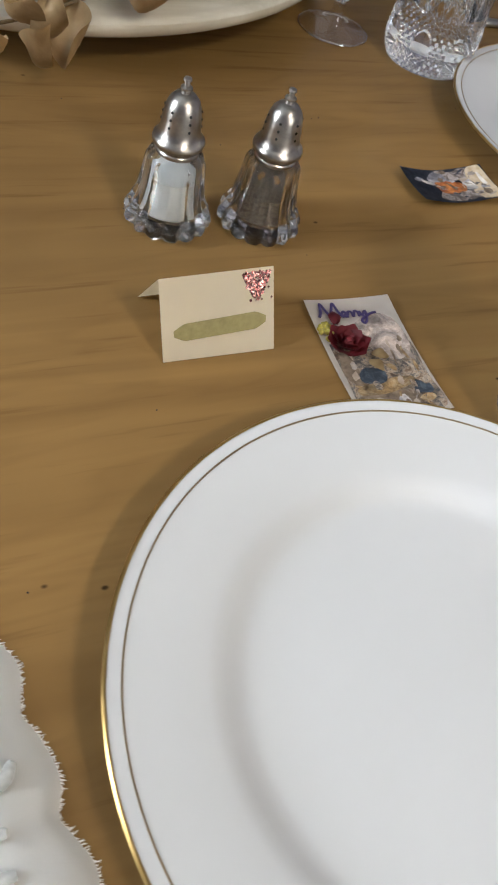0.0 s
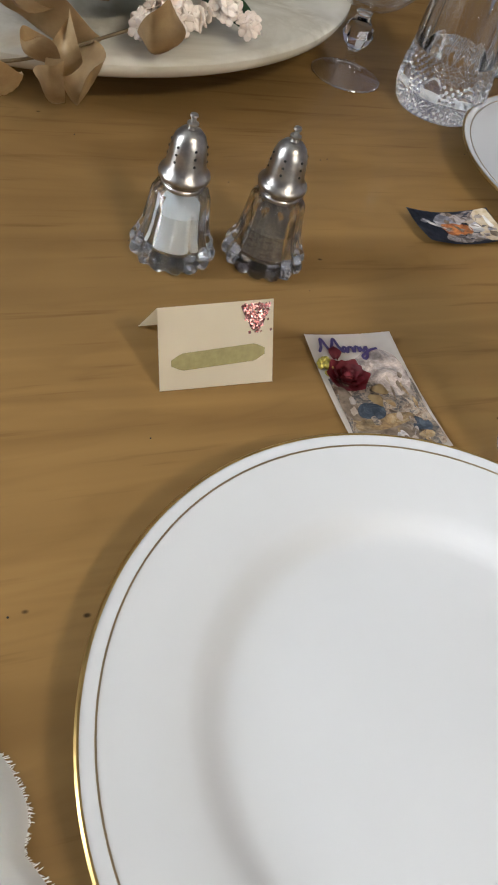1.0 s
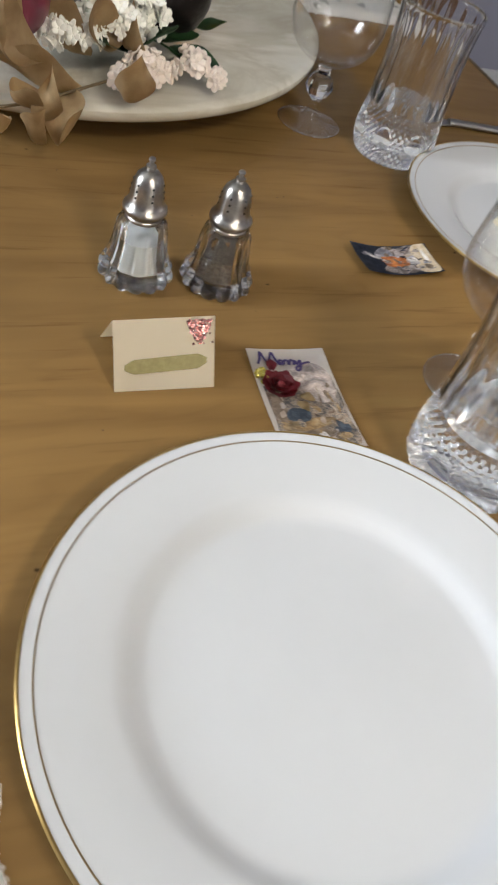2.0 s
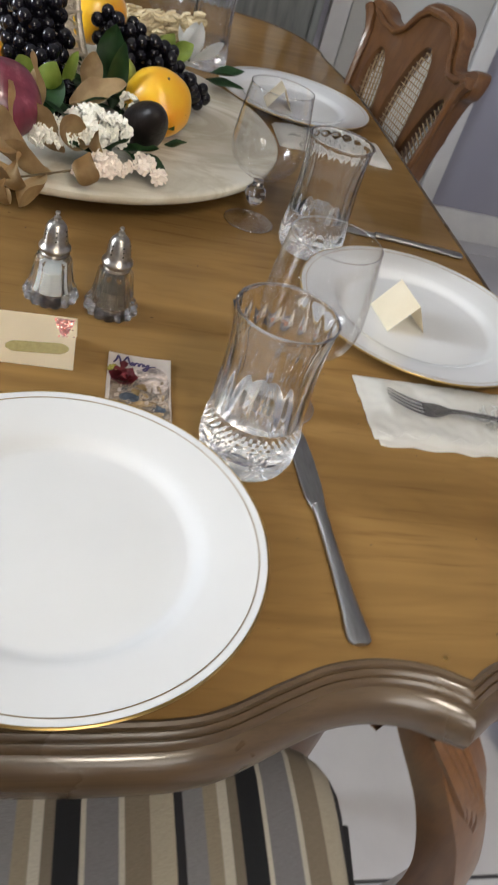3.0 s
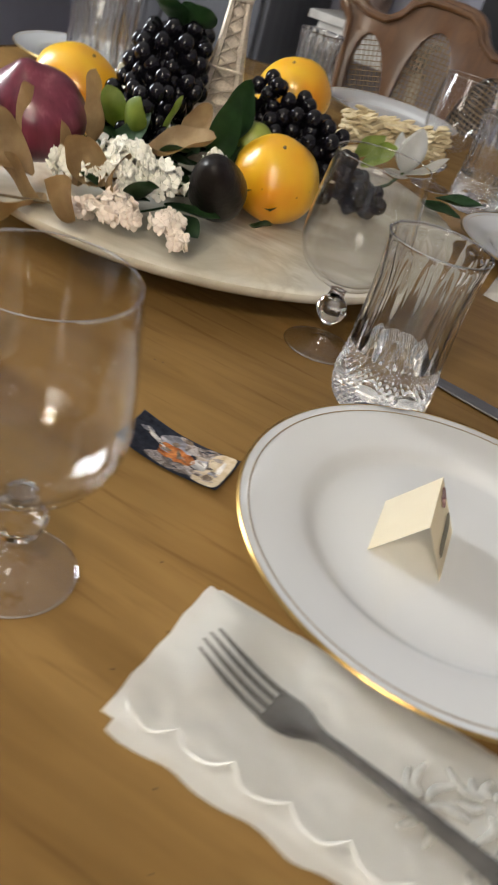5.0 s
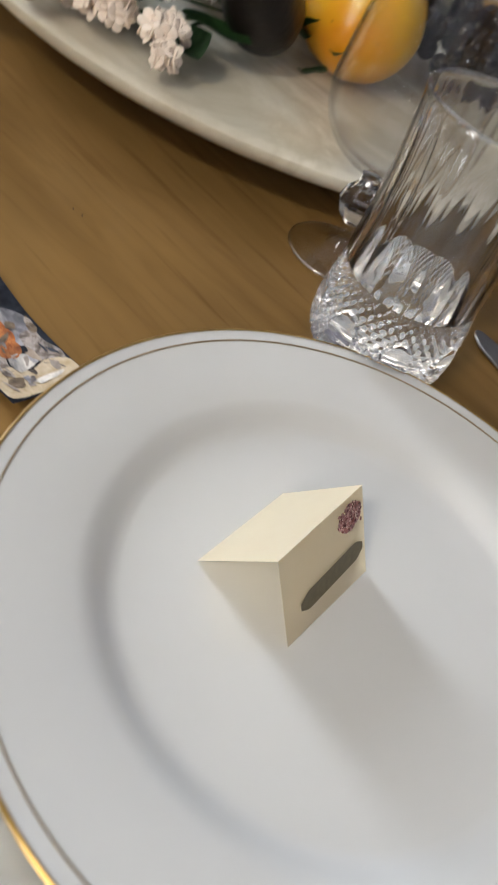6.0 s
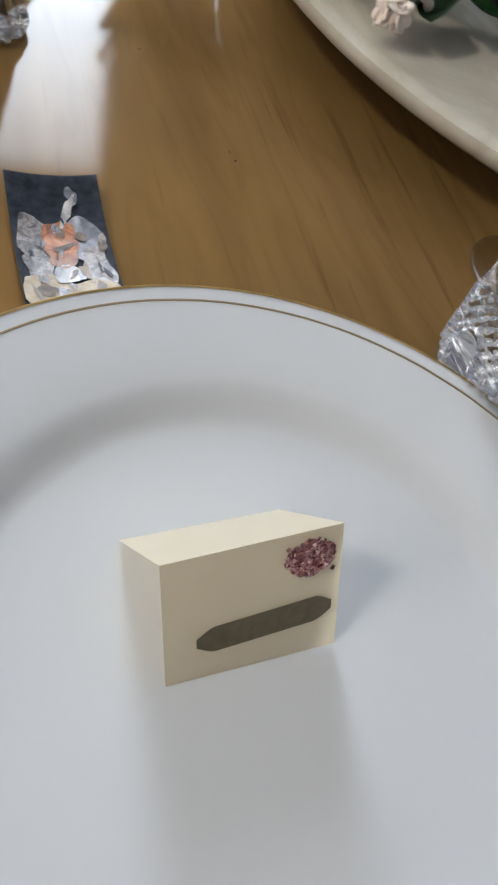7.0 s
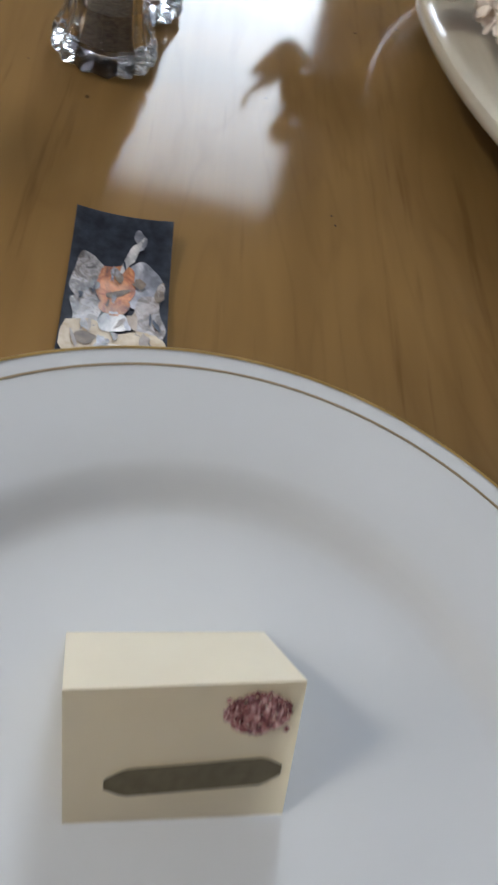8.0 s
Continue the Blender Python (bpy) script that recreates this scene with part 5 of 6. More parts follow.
av = thing("avocado", pose(0.112, 0.374, MTOP + 0.036, 52, 0, 14), "ripe black pebbly avocado with stem scar", "avocado")
bm = blob(0.0255, 4, (1, 1, 1), 0.03, 6, 2.2)
for v in bm.verts:
    z = v.co.z / 0.027
    k = 1.0 - 0.20 * max(0, z)
    v.co = Vector((v.co.x * k, v.co.y * k, v.co.z * (2.05 if z > 0 else 1.3)))
part("skin", bm, AVOC, av)
sc_ = part("stem_scar", blob(0.0032, 2, (1, 1, 0.5)), STRAW, av, "small tan stem scar")
sc_.matrix_basis = pose(0.002, -0.003, -0.0325)

grape_me = bpy.data.meshes.new("grape")
_b = bmesh.new()
bmesh.ops.create_icosphere(_b, subdivisions=3, radius=1)
_b.to_mesh(grape_me)
_b.free()
grape_me.materials.append(GRAPE)
grape_me.shade_smooth()


def bunch(label, centres, count, seed):
    """centres: rows of x, y, z, radius along the bunch."""
    r = random.Random(seed)
    t = thing("grape_bunch", Matrix.Translation(centres[0][:3]), label, "grapes", "fruit on the tray")
    org = Vector(centres[0][:3])
    pts, tries = [], 0
    while len(pts) < count and tries < 40000:
        tries += 1
        s = r.random() * (len(centres) - 1)
        i = min(int(s), len(centres) - 2)
        f = s - i
        c = [centres[i][k] + (centres[i + 1][k] - centres[i][k]) * f for k in range(4)]
        d = Vector((r.gauss(0, 1), r.gauss(0, 1), r.gauss(0, 1))).normalized() * c[3] * r.random() ** 0.28
        p = Vector(c[:3]) + d
        if p.z < MTOP + 0.0078 or any((p - q).length < 0.0116 for q in pts):
            continue
        pts.append(p)
    for p in pts:
        g = new("grape", grape_me)
        g.parent = t
        s = 0.0074 + 0.0012 * r.random()
        g.matrix_basis = Matrix.Translation(p - org) @ Matrix.Diagonal((s, s, s * 1.08, 1))
    part("stalk", tube(smooth_path([Vector(c[:3]) - org for c in centres], 6), 0.0018, 6), STEM, t)
    return t


bunch("upright bunch of glossy black grapes", [(-0.030, 0.520, MTOP + 0.115, 0.022), (-0.022, 0.480, MTOP + 0.092, 0.040), (-0.018, 0.455, MTOP + 0.060, 0.044), (-0.006, 0.432, MTOP + 0.030, 0.038), (0.004, 0.420, MTOP + 0.022, 0.028)], 165, 3)
bunch("trailing bunch of glossy black grapes", [(0.062, 0.545, MTOP + 0.092, 0.018), (0.085, 0.545, MTOP + 0.066, 0.036), (0.120, 0.545, MTOP + 0.052, 0.036), (0.160, 0.560, MTOP + 0.030, 0.024), (0.205, 0.578, MTOP + 0.014, 0.009)], 130, 4)


# leaves
def leaf_bm(length, width, curl, twist, wave, seed, fold=0.35):
    def fn(u, v):
        w = (u - 0.5) * 2
        half = width * max(0.0, math.sin(math.pi * min(1, 0.03 + 0.97 * v))) ** 0.8 * (1 - 0.25 * v)
        a = curl * v
        x = length * (math.sin(a) / curl if abs(curl) > 1e-3 else v)
        z = length * ((1 - math.cos(a)) / curl if abs(curl) > 1e-3 else 0)
        tw = twist * v
        y, dz = w * half * math.cos(tw), w * half * math.sin(tw) + fold * half * w * w + wave * half * math.sin(7 * v + 2 * w + seed)
        return (x, y, z + dz)
    return sheet(fn, 8, 14, 0.0003)


def spray(name, label, category, material, rows, stem_pts=None, group="", kind="", grow=1.0, bend=1.0):
    t = thing(name, Matrix.Translation(rows[0][:3]), label, category, group, kind)
    org = Vector(rows[0][:3])
    for i, (x, y, z, rx, ry, rz, l, w, cu, tw) in enumerate(rows):
        p = part("leaf", leaf_bm(l * grow, w * grow, cu * bend, tw * bend, 0.12 * bend ** 2, i * 1.7, 0.35 * bend ** 2), material, t)
        p.matrix_basis = pose(x - org.x, y - org.y, z - org.z, rx, ry, rz)
    if stem_pts:
        for s in stem_pts:
            part("stem", tube(smooth_path([Vector(q) - org for q in s], 6), 0.0011, 6), STEM, t)
    return t


DL = T + 0.046
spray("dried_leaf_branch", "dried curled tan leaves trailing over the tray edge", "dried leaves", DRY, [
    (0.012, 0.262, DL, 15, 28, -100, 0.068, 0.019, 0.5, 0.7), (0.046, 0.262, DL + 0.006, -15, 20, -88, 0.055, 0.018, 1.9, -0.6), (0.020, 0.262, DL + 0.002, 25, 6, 178, 0.068, 0.018, 0.5, 0.7),
    (-0.004, 0.232, DL - 0.002, 0, 22, -112, 0.062, 0.015, 2.3, 1.0), (-0.020, 0.225, DL - 0.004, -20, 26, -108, 0.062, 0.015, 1.5, -0.9), (-0.036, 0.225, DL - 0.004, 15, 24, -115, 0.062, 0.016, 1.3, 0.8),
    (0.030, 0.290, DL + 0.016, 35, -12, 172, 0.070, 0.021, 0.6, 0.6), (-0.004, 0.275, DL + 0.014, -25, -8, -172, 0.062, 0.020, 0.8, -0.7), (0.070, 0.282, DL + 0.018, 55, -12, 165, 0.046, 0.017, 1.4, 0.4),
    (0.000, 0.345, T + 0.078, -30, -68, 60, 0.062, 0.017, 0.6, -0.6), (0.028, 0.385, T + 0.080, 10, -5, 15, 0.070, 0.019, 0.5, 0.4), (-0.040, 0.262, DL + 0.020, 20, -46, -170, 0.052, 0.019, 0.9, 0.5),
    (-0.085, 0.255, DL + 0.010, 20, -22, 170, 0.070, 0.020, 0.8, 0.6), (-0.105, 0.280, DL + 0.012, -10, -15, -150, 0.062, 0.019, 0.8, -0.5), (0.045, 0.420, T + 0.082, 5, -30, 80, 0.050, 0.015, 0.6, 0.4),
    (-0.012, 0.246, DL + 0.004, -35, 12, -140, 0.056, 0.018, 1.1, 0.8), (0.055, 0.300, DL + 0.026, -50, -6, -178, 0.052, 0.019, 1.0, -0.6), (-0.020, 0.300, T + 0.075, 30, -40, -60, 0.056, 0.018, 0.9, 0.7)],
    [[(0.06, 0.275, T + 0.058), (0.03, 0.265, T + 0.052), (-0.02, 0.240, T + 0.046), (-0.06, 0.232, T + 0.043), (-0.10, 0.235, T + 0.044)], [(0.05, 0.33, T + 0.055), (0.0, 0.33, T + 0.062), (-0.05, 0.275, T + 0.06), (-0.10, 0.265, T + 0.055)]], bend=1.5)
rg = random.Random(11)
rows = []
for i in range(46):
    a, d = rg.random() * 6.28, math.sqrt(rg.random())
    x, y = 0.045 + 0.085 * d * math.cos(a), 0.430 + 0.120 * d * math.sin(a)
    rows.append((x, y, MTOP + 0.012 + 0.040 * (1 - d) * rg.random() + 0.008, 30 * (rg.random() - 0.5), -30 * rg.random() + 5, 360 * rg.random(), 0.040 + 0.025 * rg.random(), 0.011 + 0.007 * rg.random(), 0.6 * rg.random(), rg.random() - 0.5))
rows += [(0.075, 0.430, MTOP + 0.03, 20, -75, 90, 0.075, 0.016, 0.5, 0.3), (0.068, 0.470, MTOP + 0.05, 0, -70, 70, 0.060, 0.020, 0.5, 0.5), (0.085, 0.335, MTOP + 0.020, 0, 5, 20, 0.050, 0.012, 0.3, 0.2), (0.10, 0.33, MTOP + 0.018, 20, 8, -30, 0.045, 0.012, 0.3, 0.2),
         (0.140, 0.395, MTOP + 0.012, 10, -10, -20, 0.030, 0.010, 0.5, 0), (-0.026, 0.505, MTOP + 0.126, 10, -15, 240, 0.045, 0.024, 0.6, 0.3), (-0.024, 0.508, MTOP + 0.125, -10, -20, 330, 0.040, 0.022, 0.6, -0.3), (0.225, 0.735, MTOP + 0.01, 0, 0, 20, 0.06, 0.016, 0.3, 0.2), (0.215, 0.70, MTOP + 0.01, 0, 5, -20, 0.06, 0.016, 0.3, 0.2)]
spray("foliage", "dark green leaves bedding the fruit on the tray", "leaves", LEAF, rows)
spray("foliage", "light green leaves tucked between the grapes", "leaves", LEAF_LIGHT, [(-0.018, 0.405, MTOP + 0.040, 30, -50, 250, 0.040, 0.017, 0.8, 0.3), (-0.002, 0.400, MTOP + 0.040, -30, -55, 300, 0.042, 0.016, 0.6, -0.4), (-0.030, 0.395, MTOP + 0.035, 0, -30, 240, 0.036, 0.016, 0.6, 0.4), (0.020, 0.420, MTOP + 0.045, 0, -60, 30, 0.042, 0.012, 0.4, 0.4),
                                                                                   (0.150, 0.640, MTOP + 0.035, 20, -30, 20, 0.045, 0.018, 0.5, 0.4), (0.135, 0.655, MTOP + 0.035, 0, -30, 50, 0.045, 0.016, 0.5, 0.4)])


def blossom_mesh(material):
    bm = bmesh.new()
    for k in range(5):
        m = Matrix.Rotation(2 * math.pi * k / 5, 4, "Z") @ pose(0.55, 0, 0.12, 0, -28, 0)
        join(bm, blob(0.54, 2, (1.0, 0.90, 0.26), 0.12, 7, k * 1.3), m)
    join(bm, blob(0.16, 1, (1, 1, 0.6)), Matrix.Translation((0, 0, 0.10)))
    me = bpy.data.meshes.new("blossom")
    bm.to_mesh(me)
    bm.free()
    me.materials.append(material)
    me.shade_smooth()
    return me


BLOOM = {"cream": blossom_mesh(CREAM), "pink": blossom_mesh(PINK)}


def flower_spray(label, kind_, clumps, size, seed, stems):
    r = random.Random(seed)
    t = thing("flower_spray", Matrix.Translation(clumps[0][:3]), label, "flowers", "flower sprays")
    org = Vector(clumps[0][:3])
    for x, y, z, rx, ry, rz, n in clumps:
        for i in range(n):
            d = Vector((r.gauss(0, 1), r.gauss(0, 1), r.gauss(0, 1))).normalized()
            if d.z < -0.35:
                d.z = -d.z
            d_ = d * r.uniform(0.62, 1.12)
            p = Vector((x + d_.x * rx, y + d_.y * ry, max(z + d_.z * rz, MTOP + 0.004)))
            o = new("blossom", BLOOM[kind_])
            o.parent = t
            s = size * (0.8 + 0.45 * r.random())
            q = d.to_track_quat("Z", "Y").to_matrix().to_4x4()
            o.matrix_basis = Matrix.Translation(p - org) @ q @ pose(0, 0, 0, r.uniform(-25, 25), r.uniform(-25, 25), r.uniform(0, 360)) @ Matrix.Diagonal((s, s, s, 1))
    for s in stems:
        part("stem", tube(smooth_path([Vector(q) - org for q in s], 5), 0.001, 6), LEAF, t, "green stem")
    return t


flower_spray("dense cream-white blossom spray lying on the marble", "cream", [(0.052, 0.320, MTOP + 0.040, 0.027, 0.026, 0.020, 130), (0.020, 0.305, MTOP + 0.030, 0.025, 0.022, 0.017, 76), (0.078, 0.335, MTOP + 0.036, 0.020, 0.018, 0.015, 54), (0.094, 0.395, MTOP + 0.050, 0.010, 0.010, 0.010, 9)], 0.0057, 1,
             [[(0.07, 0.40, MTOP + 0.01), (0.06, 0.34, MTOP + 0.02), (0.04, 0.31, MTOP + 0.03)], [(0.07, 0.40, MTOP + 0.01), (0.09, 0.395, MTOP + 0.05)]])
flower_spray("small blush-white blossom sprig at the tray edge", "pink", [(0.074, 0.285, MTOP + 0.018, 0.018, 0.015, 0.014, 40), (0.056, 0.272, MTOP + 0.012, 0.015, 0.012, 0.010, 22), (0.112, 0.300, MTOP + 0.020, 0.012, 0.012, 0.010, 20), (0.129, 0.288, MTOP + 0.014, 0.008, 0.007, 0.006, 12)], 0.0058, 2,
             [[(0.08, 0.38, MTOP + 0.01), (0.10, 0.33, MTOP + 0.018), (0.129, 0.288, MTOP + 0.012)], [(0.08, 0.38, MTOP + 0.01), (0.075, 0.285, MTOP + 0.016)]])
flower_spray("cream blossom head behind the yellow fruit", "cream", [(-0.095, 0.560, MTOP + 0.045, 0.026, 0.026, 0.022, 34)], 0.010, 3, [[(-0.08, 0.54, MTOP + 0.002), (-0.095, 0.56, MTOP + 0.04)]])

# white lily and straw
lily = thing("white_lily", pose(0.185, 0.700, MTOP + 0.030), "white artificial lily with curling petals", "flower")
for k, (rx, ry, rz, l) in enumerate(((0, -50, -60, 0.060), (10, -10, 0, 0.060), (0, -60, 60, 0.055), (-10, 15, -100, 0.055), (0, -30, 150, 0.05), (20, -70, 240, 0.05))):
    p = part("petal", leaf_bm(l, 0.017, 1.0, 0.3, 0.1, k), WHITE_PETAL, lily)
    p.matrix_basis = pose(0, 0, 0, rx, ry, rz)
p = part("stem", tube([(0, 0, 0.002), (-0.01, -0.01, -0.015), (-0.03, -0.02, -0.029)], 0.002, 8), LEAF, lily, "green stem")
wheat = thing("straw_braid", pose(0.132, 0.755, MTOP + 0.012), "braided bundle of pale straw ears", "straw", kind="")
bm = bmesh.new()
rw = random.Random(3)
for k in range(420):
    u = rw.random()
    a = 2.6 * u * math.pi + (k % 3) * 2.1
    c = Vector((-0.055 + 0.125 * u, 0.010 * math.cos(a) + 0.02 * u, 0.036 + 0.012 * math.sin(a) + 0.010 * u))
    c += Vector((rw.gauss(0, 0.003), rw.gauss(0, 0.004), rw.gauss(0, 0.004)))
    b2 = blob(0.0042, 1, (2.2, 0.8, 0.8))
    join(bm, b2, Matrix.Translation(c) @ Euler((0, rw.uniform(-0.6, 0.2), rw.uniform(-0.8, 0.8))).to_matrix().to_4x4())
tagged(part("straw", bm, STRAW, wheat), kind="stuff")
part("stalks", tube(smooth_path([(-0.07, 0.0, -0.010), (-0.03, 0.0, 0.010), (0.03, 0.01, 0.030), (0.07, 0.02, 0.04)], 5), 0.006, 8), STRAW, wheat)

# tower ornament
TOWER = mottled("champagne_glitter", (0.46, 0.40, 0.33), (0.74, 0.66, 0.56), 700, 0.35, 0.5, 0.8, 900, 0.001)
tow = thing("tower_ornament", pose(0.006, 0.548, MTOP, 0, 0, 25) @ Matrix.Diagonal((1.45, 1.45, 0.955, 1)), "glittering champagne lattice tower ornament", "ornament")
half = lambda z: 0.030 * math.exp(-z / 0.062) + 0.0035
for sx, sy in ((1, 1), (-1, 1), (1, -1), (-1, -1)):
    part("leg", tube([(sx * half(z), sy * half(z), z) for z in [0.185 * k / 12 for k in range(13)]], [0.0042 - 0.0022 * k / 12 for k in range(13)], 6), TOWER, tow)
bm = bmesh.new()
for k in range(13):
    z0, z1 = 0.185 * k / 13, 0.185 * (k + 1) / 13
    for side in range(4):
        for s in (1, -1):
            a, c = half(z0), half(z1)
            p, q = [(-a * s, -a, z0), (c * s, -c, z1)]
            m = Matrix.Rotation(side * math.pi / 2, 4, "Z")
            tube([m @ Vector(p), m @ Vector(q)], 0.0011, 4, bm)
part("lattice", bm, TOWER, tow)
part("core", lathe([(half(z) * 0.95, z) for z in [0.185 * k / 12 for k in range(13)]] + [(0, 0.185)], 4, lambda r, z, a: r), TOWER, tow, smooth=False).matrix_basis = pose(0, 0, 0, 0, 0, 45)
for z, h, t_ in ((0.052, 0.020, 0.004), (0.100, 0.0125, 0.0035), (0.166, 0.0085, 0.006)):
    part("platform", box(-h, h, -h, h, z, z + t_, 0.0012), TOWER, tow)
part("finial", lathe([(0.006, 0.172), (0.0045, 0.182), (0.002, 0.190), (0.0015, 0.194), (0.0042, 0.197), (0.0042, 0.201), (0.001, 0.2045), (0, 0.2048)], 12), TOWER, tow, "small knob on the tip")


# ---- furniture at the back ----
GREYWASH = mottled("grey_washed_wood", (0.105, 0.11, 0.105), (0.19, 0.195, 0.185), 9, 0.6, 0, 0.3, 60, 0.001, (6, 6, 0.8))
DARKGREY = mottled("dark_grey_paint", (0.075, 0.078, 0.092), (0.115, 0.118, 0.135), 6, 0.55, 0, 0.2, 60, 0.001, (5, 5, 0.8))
WHITEWASH = mottled("white_distressed_paint", (0.46, 0.44, 0.40), (0.66, 0.64, 0.60), 22, 0.6, 0, 0.3, 120)
CERAMIC = mottled("white_glazed_ceramic", (0.62, 0.58, 0.50), (0.74, 0.71, 0.64), 20, 0.25)
BRICK = mottled("terracotta_brick", (0.36, 0.19, 0.13), (0.48, 0.28, 0.20), 14, 0.8, 0, 0.3, 80)
SIDETOP = wood("sideboard_top_wood", (0.14, 0.072, 0.03), (0.26, 0.145, 0.065), (0.34, 0.20, 0.10), 0.4, "x", 1.2, 0.2)

side = thing("sideboard", pose(0.375, 2.0, 0, 0, 0, 0), "grey-washed sideboard with a brown wooden top", "sideboard")
part("carcass", box(0.0, 0.31, 0.0, 0.52, 0.06, 0.815, 0.004), GREYWASH, side)
part("worktop", box(-0.025, 0.322, -0.025, 0.55, 0.817, 0.846, 0.005), SIDETOP, side, "brown wooden top")
part("door", box(0.03, 0.285, -0.016, -0.001, 0.12, 0.77, 0.004), GREYWASH, side, "grey-washed panel door")
part("corner_post", box(-0.004, 0.024, -0.018, 0.03, 0.0, 0.815, 0.004), GREYWASH, side)
part("corner_post", box(0.289, 0.314, -0.018, 0.03, 0.0, 0.815, 0.004), GREYWASH, side)
part("side_panel", box(-0.010, -0.001, 0.05, 0.50, 0.12, 0.77, 0.003), GREYWASH, side)

tur = thing("lidded_dish", pose(0.475, 2.27, 0.847), "white ceramic lidded dish on a dark tray", "dish")
part("tray", lathe([(0, 0), (0.085, 0.0), (0.095, 0.008), (0.092, 0.009), (0.083, 0.004), (0, 0.004)], 32), BLACK, tur, "dark round tray")
part("bowl", lathe([(0, 0.005), (0.035, 0.005), (0.04, 0.012), (0.025, 0.028), (0.03, 0.034), (0.07, 0.055), (0.078, 0.075), (0.074, 0.078), (0, 0.078)], 32), CERAMIC, tur)
bm = blob(0.062, 3, (1.25, 0.85, 0.75))
for v in bm.verts:
    if v.co.x > 0.03:
        v.co.z += 0.9 * (v.co.x - 0.03)
part("lid", bm, CERAMIC, tur).matrix_basis = pose(0.0, 0, 0.105)
can = thing("candlestick", pose(0.600, 2.12, 0.847), "tall white distressed turned candlestick", "candlestick")
part("turned_column", lathe([(0, 0), (0.052, 0), (0.052, 0.012), (0.044, 0.022), (0.047, 0.03), (0.034, 0.05), (0.026, 0.075), (0.036, 0.09), (0.036, 0.105), (0.024, 0.118), (0.020, 0.15), (0.028, 0.165), (0.028, 0.175), (0.017, 0.19), (0.015, 0.32), (0.03, 0.34), (0.035, 0.36), (0, 0.36)], 24), WHITEWASH, can)
part("candle", lathe([(0, 0.361), (0.014, 0.361), (0.014, 0.50), (0, 0.50)], 16), CERAMIC, can, "pale candle")
# small warm candle flame glass in front of the tureen
FLAME = bpy.data.materials.new("candle_flame")
FLAME.use_nodes = True
_f = FLAME.node_tree.nodes.new("ShaderNodeEmission")
_f.inputs[0].default_value, _f.inputs[1].default_value = (1.0, 0.42, 0.12, 1), 25
FLAME.node_tree.links.new(_f.outputs[0], FLAME.node_tree.nodes["Material Output"].inputs[0])
tea = thing("tea_light", pose(0.462, 2.145, 0.847), "small lit tea light on the sideboard", "candle")
part("cup", lathe([(0, 0), (0.018, 0), (0.019, 0.012), (0.0175, 0.012), (0.017, 0.008), (0, 0.008)], 20), PEWTER, tea)
part("flame", blob(0.005, 2, (1, 1, 1.9)), FLAME, tea, "small orange flame").matrix_basis = pose(0, 0, 0.018)
# brick panel behind the sideboard
wallp = tagged(new("wall_brick"), "warm terracotta brick panel behind the sideboard", "wall", kind="structure")
wallp.matrix_world = pose(0.58, YB - 0.03, 0.80)
part("mortar", box(0, 0.17, 0, 0.029, 0, 0.9), GROUT, wallp, smooth=False)
brick_me = None
for r_ in range(12):
    for c_ in range(2):
        if brick_me is None:
            o = part("brick", box(0, 0.080, -0.012, 0.0, 0, 0.062, 0.003, seg=1), BRICK, wallp, smooth=False)
            brick_me = o.data
        else:
            o = new("brick", brick_me)
            o.parent = wallp
        o.matrix_basis = Matrix.Translation((0.003 + 0.086 * c_, 0, 0.005 + 0.072 * r_))
brush = thing("hearth_brush", pose(0.715, 2.19, 0.0), "brown brush hanging on the wall by its handle", "brush")
part("bristles", blob(0.03, 3, (0.8, 0.5, 1.5), 0.1), mottled("brown_bristle", (0.13, 0.05, 0.02), (0.24, 0.10, 0.045), 60, 0.8, 0, 0.5, 200), brush, "brown bristle head").matrix_basis = pose(0, 0, 0.70)
part("handle", tube([(0, 0.01, 0.72), (0.01, 0.014, 0.86), (0.012, 0.016, 1.0)], 0.007, 8), WOOD_CHAIR, brush)
part("hook", tube([(0, 0.012, 0.66), (-0.004, 0.014, 0.50), (-0.008, 0.016, 0.38)], 0.005, 8), BLACK, brush, "thin dark rod")

pic = thing("wall_picture", pose(0.20, YB - 0.012, 0.985), "dark framed flower picture on the lavender wall", "picture")
part("canvas", box(-0.075, 0.075, -0.008, 0.011, -0.085, 0.075), paint("dark_canvas", (0.02, 0.018, 0.02), (0.07, 0.05, 0.05), 20), pic, "dark painted canvas", smooth=False)
bm = bmesh.new()
rp = random.Random(4)
for k in range(26):
    join(bm, blob(0.011 + 0.006 * rp.random(), 1, (1, 0.25, 1), 0.2), Matrix.Translation((rp.uniform(-0.05, 0.05), -0.009, rp.uniform(-0.075, -0.030))))
part("painted_blooms", bm, paint("pale_yellow_blooms", (0.40, 0.38, 0.12), (0.66, 0.64, 0.46), 60), pic, "pale yellow painted blooms")
pic2 = thing("wall_picture", pose(0.33, YB - 0.012, 1.17), "dark framed picture hung above the flower picture", "picture")
part("canvas", box(-0.09, 0.09, -0.008, 0.011, -0.10, 0.11), paint("dark_canvas_two", (0.015, 0.015, 0.02), (0.045, 0.04, 0.045), 20), pic2, smooth=False)

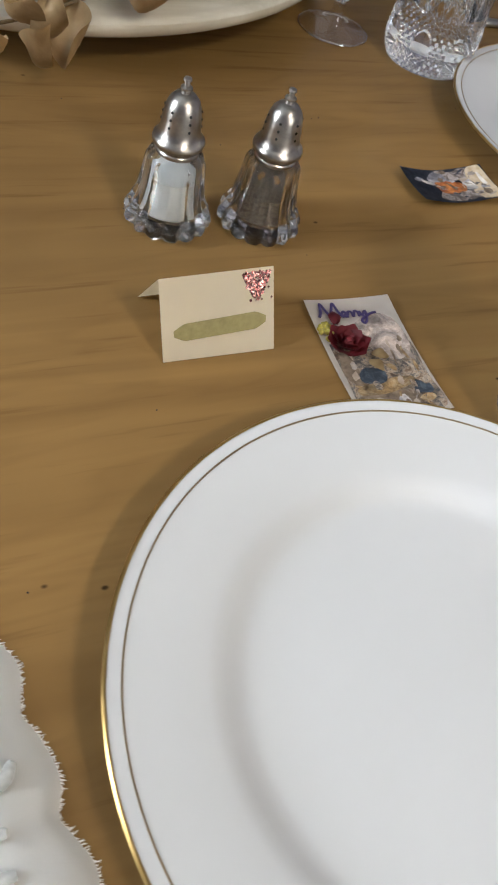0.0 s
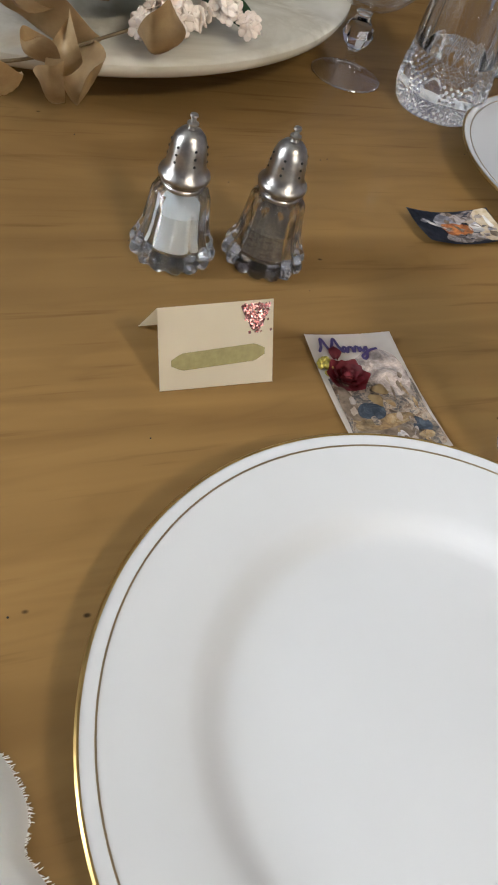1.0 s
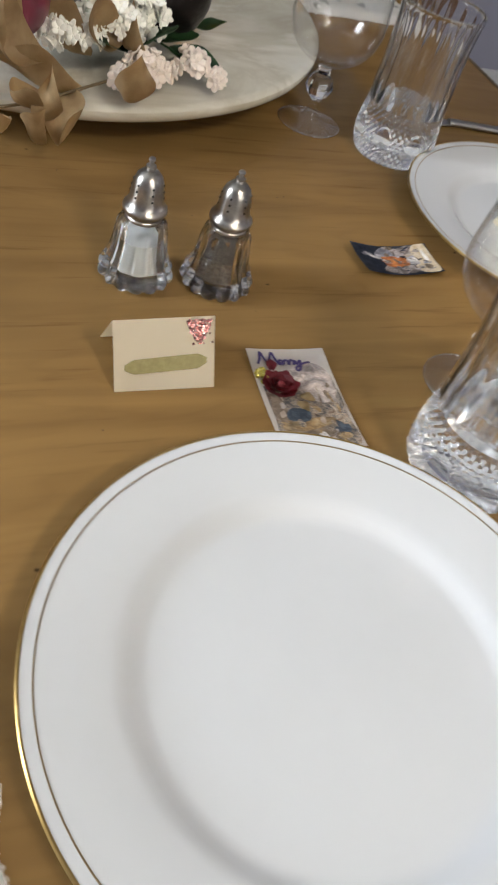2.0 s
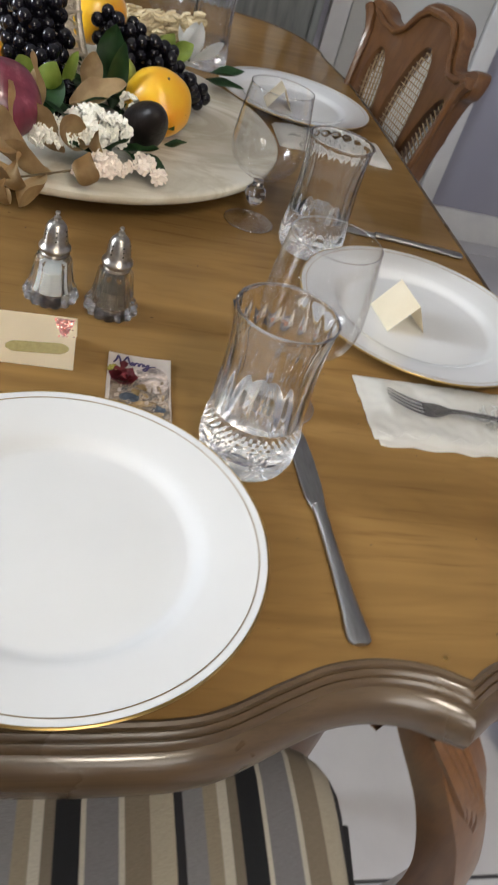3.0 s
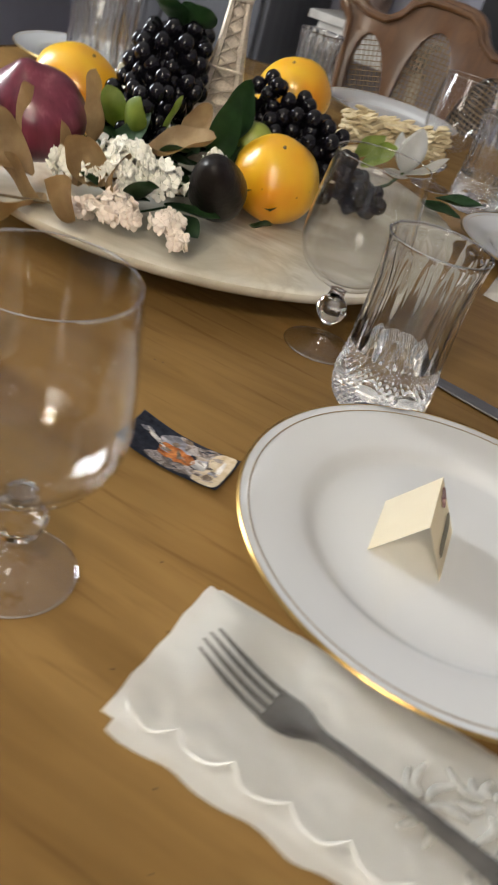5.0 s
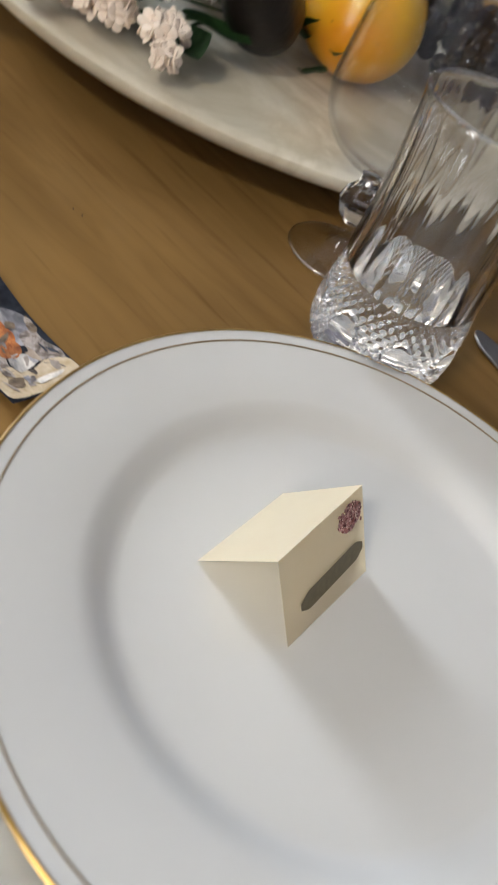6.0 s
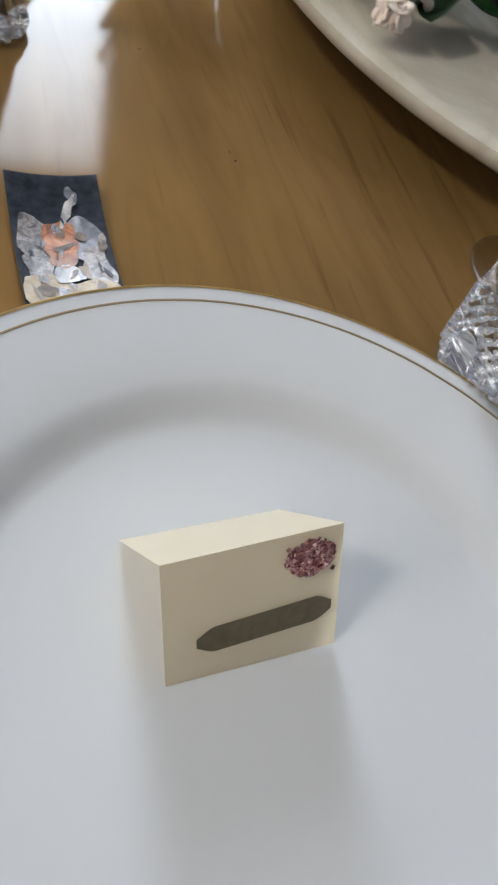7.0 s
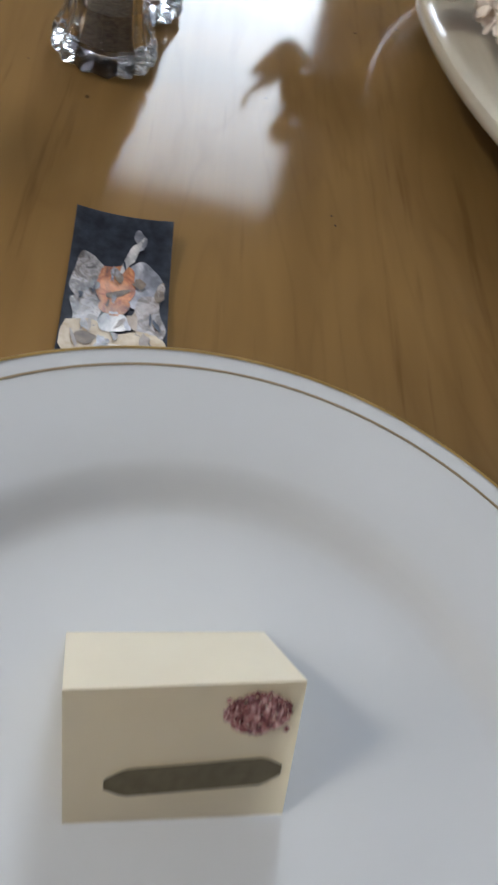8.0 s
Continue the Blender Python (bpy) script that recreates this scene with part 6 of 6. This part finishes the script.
arm = thing("armoire", pose(-1.45, 2.18, 0), "tall dark grey painted armoire with panel doors", "armoire")
part("carcass", box(0, 0.72, 0, 0.50, 0.0, 1.95, 0.006), DARKGREY, arm)
for k in range(2):
    d = part("door", box(0.02 + 0.345 * k, 0.355 + 0.345 * k, -0.022, -0.001, 0.10, 1.88, 0.004), DARKGREY, arm, "dark grey panelled door")
    part("panel", box(0.07 + 0.345 * k, 0.305 + 0.345 * k, -0.030, -0.0225, 0.20, 1.0, 0.006), DARKGREY, d)
    part("knob", blob(0.012, 2), PEWTER, d).matrix_basis = pose(0.33 + 0.07 * k, -0.034, 0.95)
con = thing("console_table", pose(-0.62, 2.30, 0), "small white distressed console table", "table")
part("top", box(-0.02, 0.34, -0.02, 0.32, 0.775, 0.80, 0.004), WHITEWASH, con)
part("apron", box(0.01, 0.31, 0.0, 0.30, 0.70, 0.774, 0.003), WHITEWASH, con)
for x in (0.0, 0.285):
    for y in (0.0, 0.265):
        part("leg", box(x, x + 0.035, y, y + 0.035, 0, 0.699, 0.004), WHITEWASH, con)
part("shelf", box(0.002, 0.318, 0.002, 0.298, 0.20, 0.22, 0.003), WHITEWASH, con)
vase = single("vase", lathe([(0, 0), (0.04, 0), (0.055, 0.05), (0.06, 0.10), (0.045, 0.16), (0.03, 0.19), (0.035, 0.21), (0, 0.21)], 24), mottled("brown_vase", (0.10, 0.07, 0.06), (0.24, 0.17, 0.14), 18, 0.4), pose(-0.50, 2.44, 0.801), "mottled brown vase on the console table", "vase")
# Flat black sheet: the shade inside an open doorway, put in as colour.
structure("door_2", box(-0.22, 0.06, YB - 0.02, YB - 0.002, 0, 2.05), BLACK, "flat black sheet painting the shade of an open doorway")

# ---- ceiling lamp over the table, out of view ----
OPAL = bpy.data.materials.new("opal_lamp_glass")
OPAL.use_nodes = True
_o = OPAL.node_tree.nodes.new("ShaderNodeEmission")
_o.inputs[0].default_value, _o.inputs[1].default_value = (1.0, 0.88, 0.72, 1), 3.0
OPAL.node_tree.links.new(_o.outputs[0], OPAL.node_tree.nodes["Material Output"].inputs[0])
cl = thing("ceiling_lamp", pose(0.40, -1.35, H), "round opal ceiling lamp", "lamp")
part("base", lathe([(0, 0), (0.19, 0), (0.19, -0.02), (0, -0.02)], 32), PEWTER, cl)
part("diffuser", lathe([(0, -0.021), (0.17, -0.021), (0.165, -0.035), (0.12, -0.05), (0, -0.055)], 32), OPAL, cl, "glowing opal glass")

# ---- crumbs and flecks on the table ----
bm = bmesh.new()
rc_ = random.Random(9)
for k in range(40):
    x, y = rc_.uniform(-0.15, 0.5), rc_.uniform(-0.25, 0.25)
    join(bm, blob(0.0003 + 0.0003 * rc_.random(), 1), Matrix.Translation((x, y, T + 0.0003)))
single("crumbs", bm, HOLE, pose(0, 0, 0), "tiny dark crumbs scattered on the table", "crumbs", kind="stuff")
single("gold_fleck", blob(0.0022, 1, (1, 0.7, 0.3), 0.2), GOLD, pose(0.313, -0.258, T + 0.0008), "tiny gold foil fleck on the table edge", "fleck")

# ---- floor tiles ----
floor = tagged(new("floor"), "pale grey square floor tiles with dark joints", "floor", kind="structure")
tile_me = None
TS = 0.45
for i in range(-6, 5):
    for j in range(-6, 7):
        x0, y0 = 0.505 + i * TS, -0.148 + j * TS
        if x0 + TS < XL or x0 > XR or y0 + TS < YF or y0 > YB:
            continue
        if tile_me is None:
            o = part("tile", box(0.003, TS - 0.003, 0.003, TS - 0.003, -0.0035, 0.0, 0.0012, seg=1), TILE, floor, smooth=False)
            tile_me = o.data
        else:
            o = new("tile", tile_me)
            o.parent = floor
        o.matrix_basis = Matrix.Translation((x0, y0, 0))
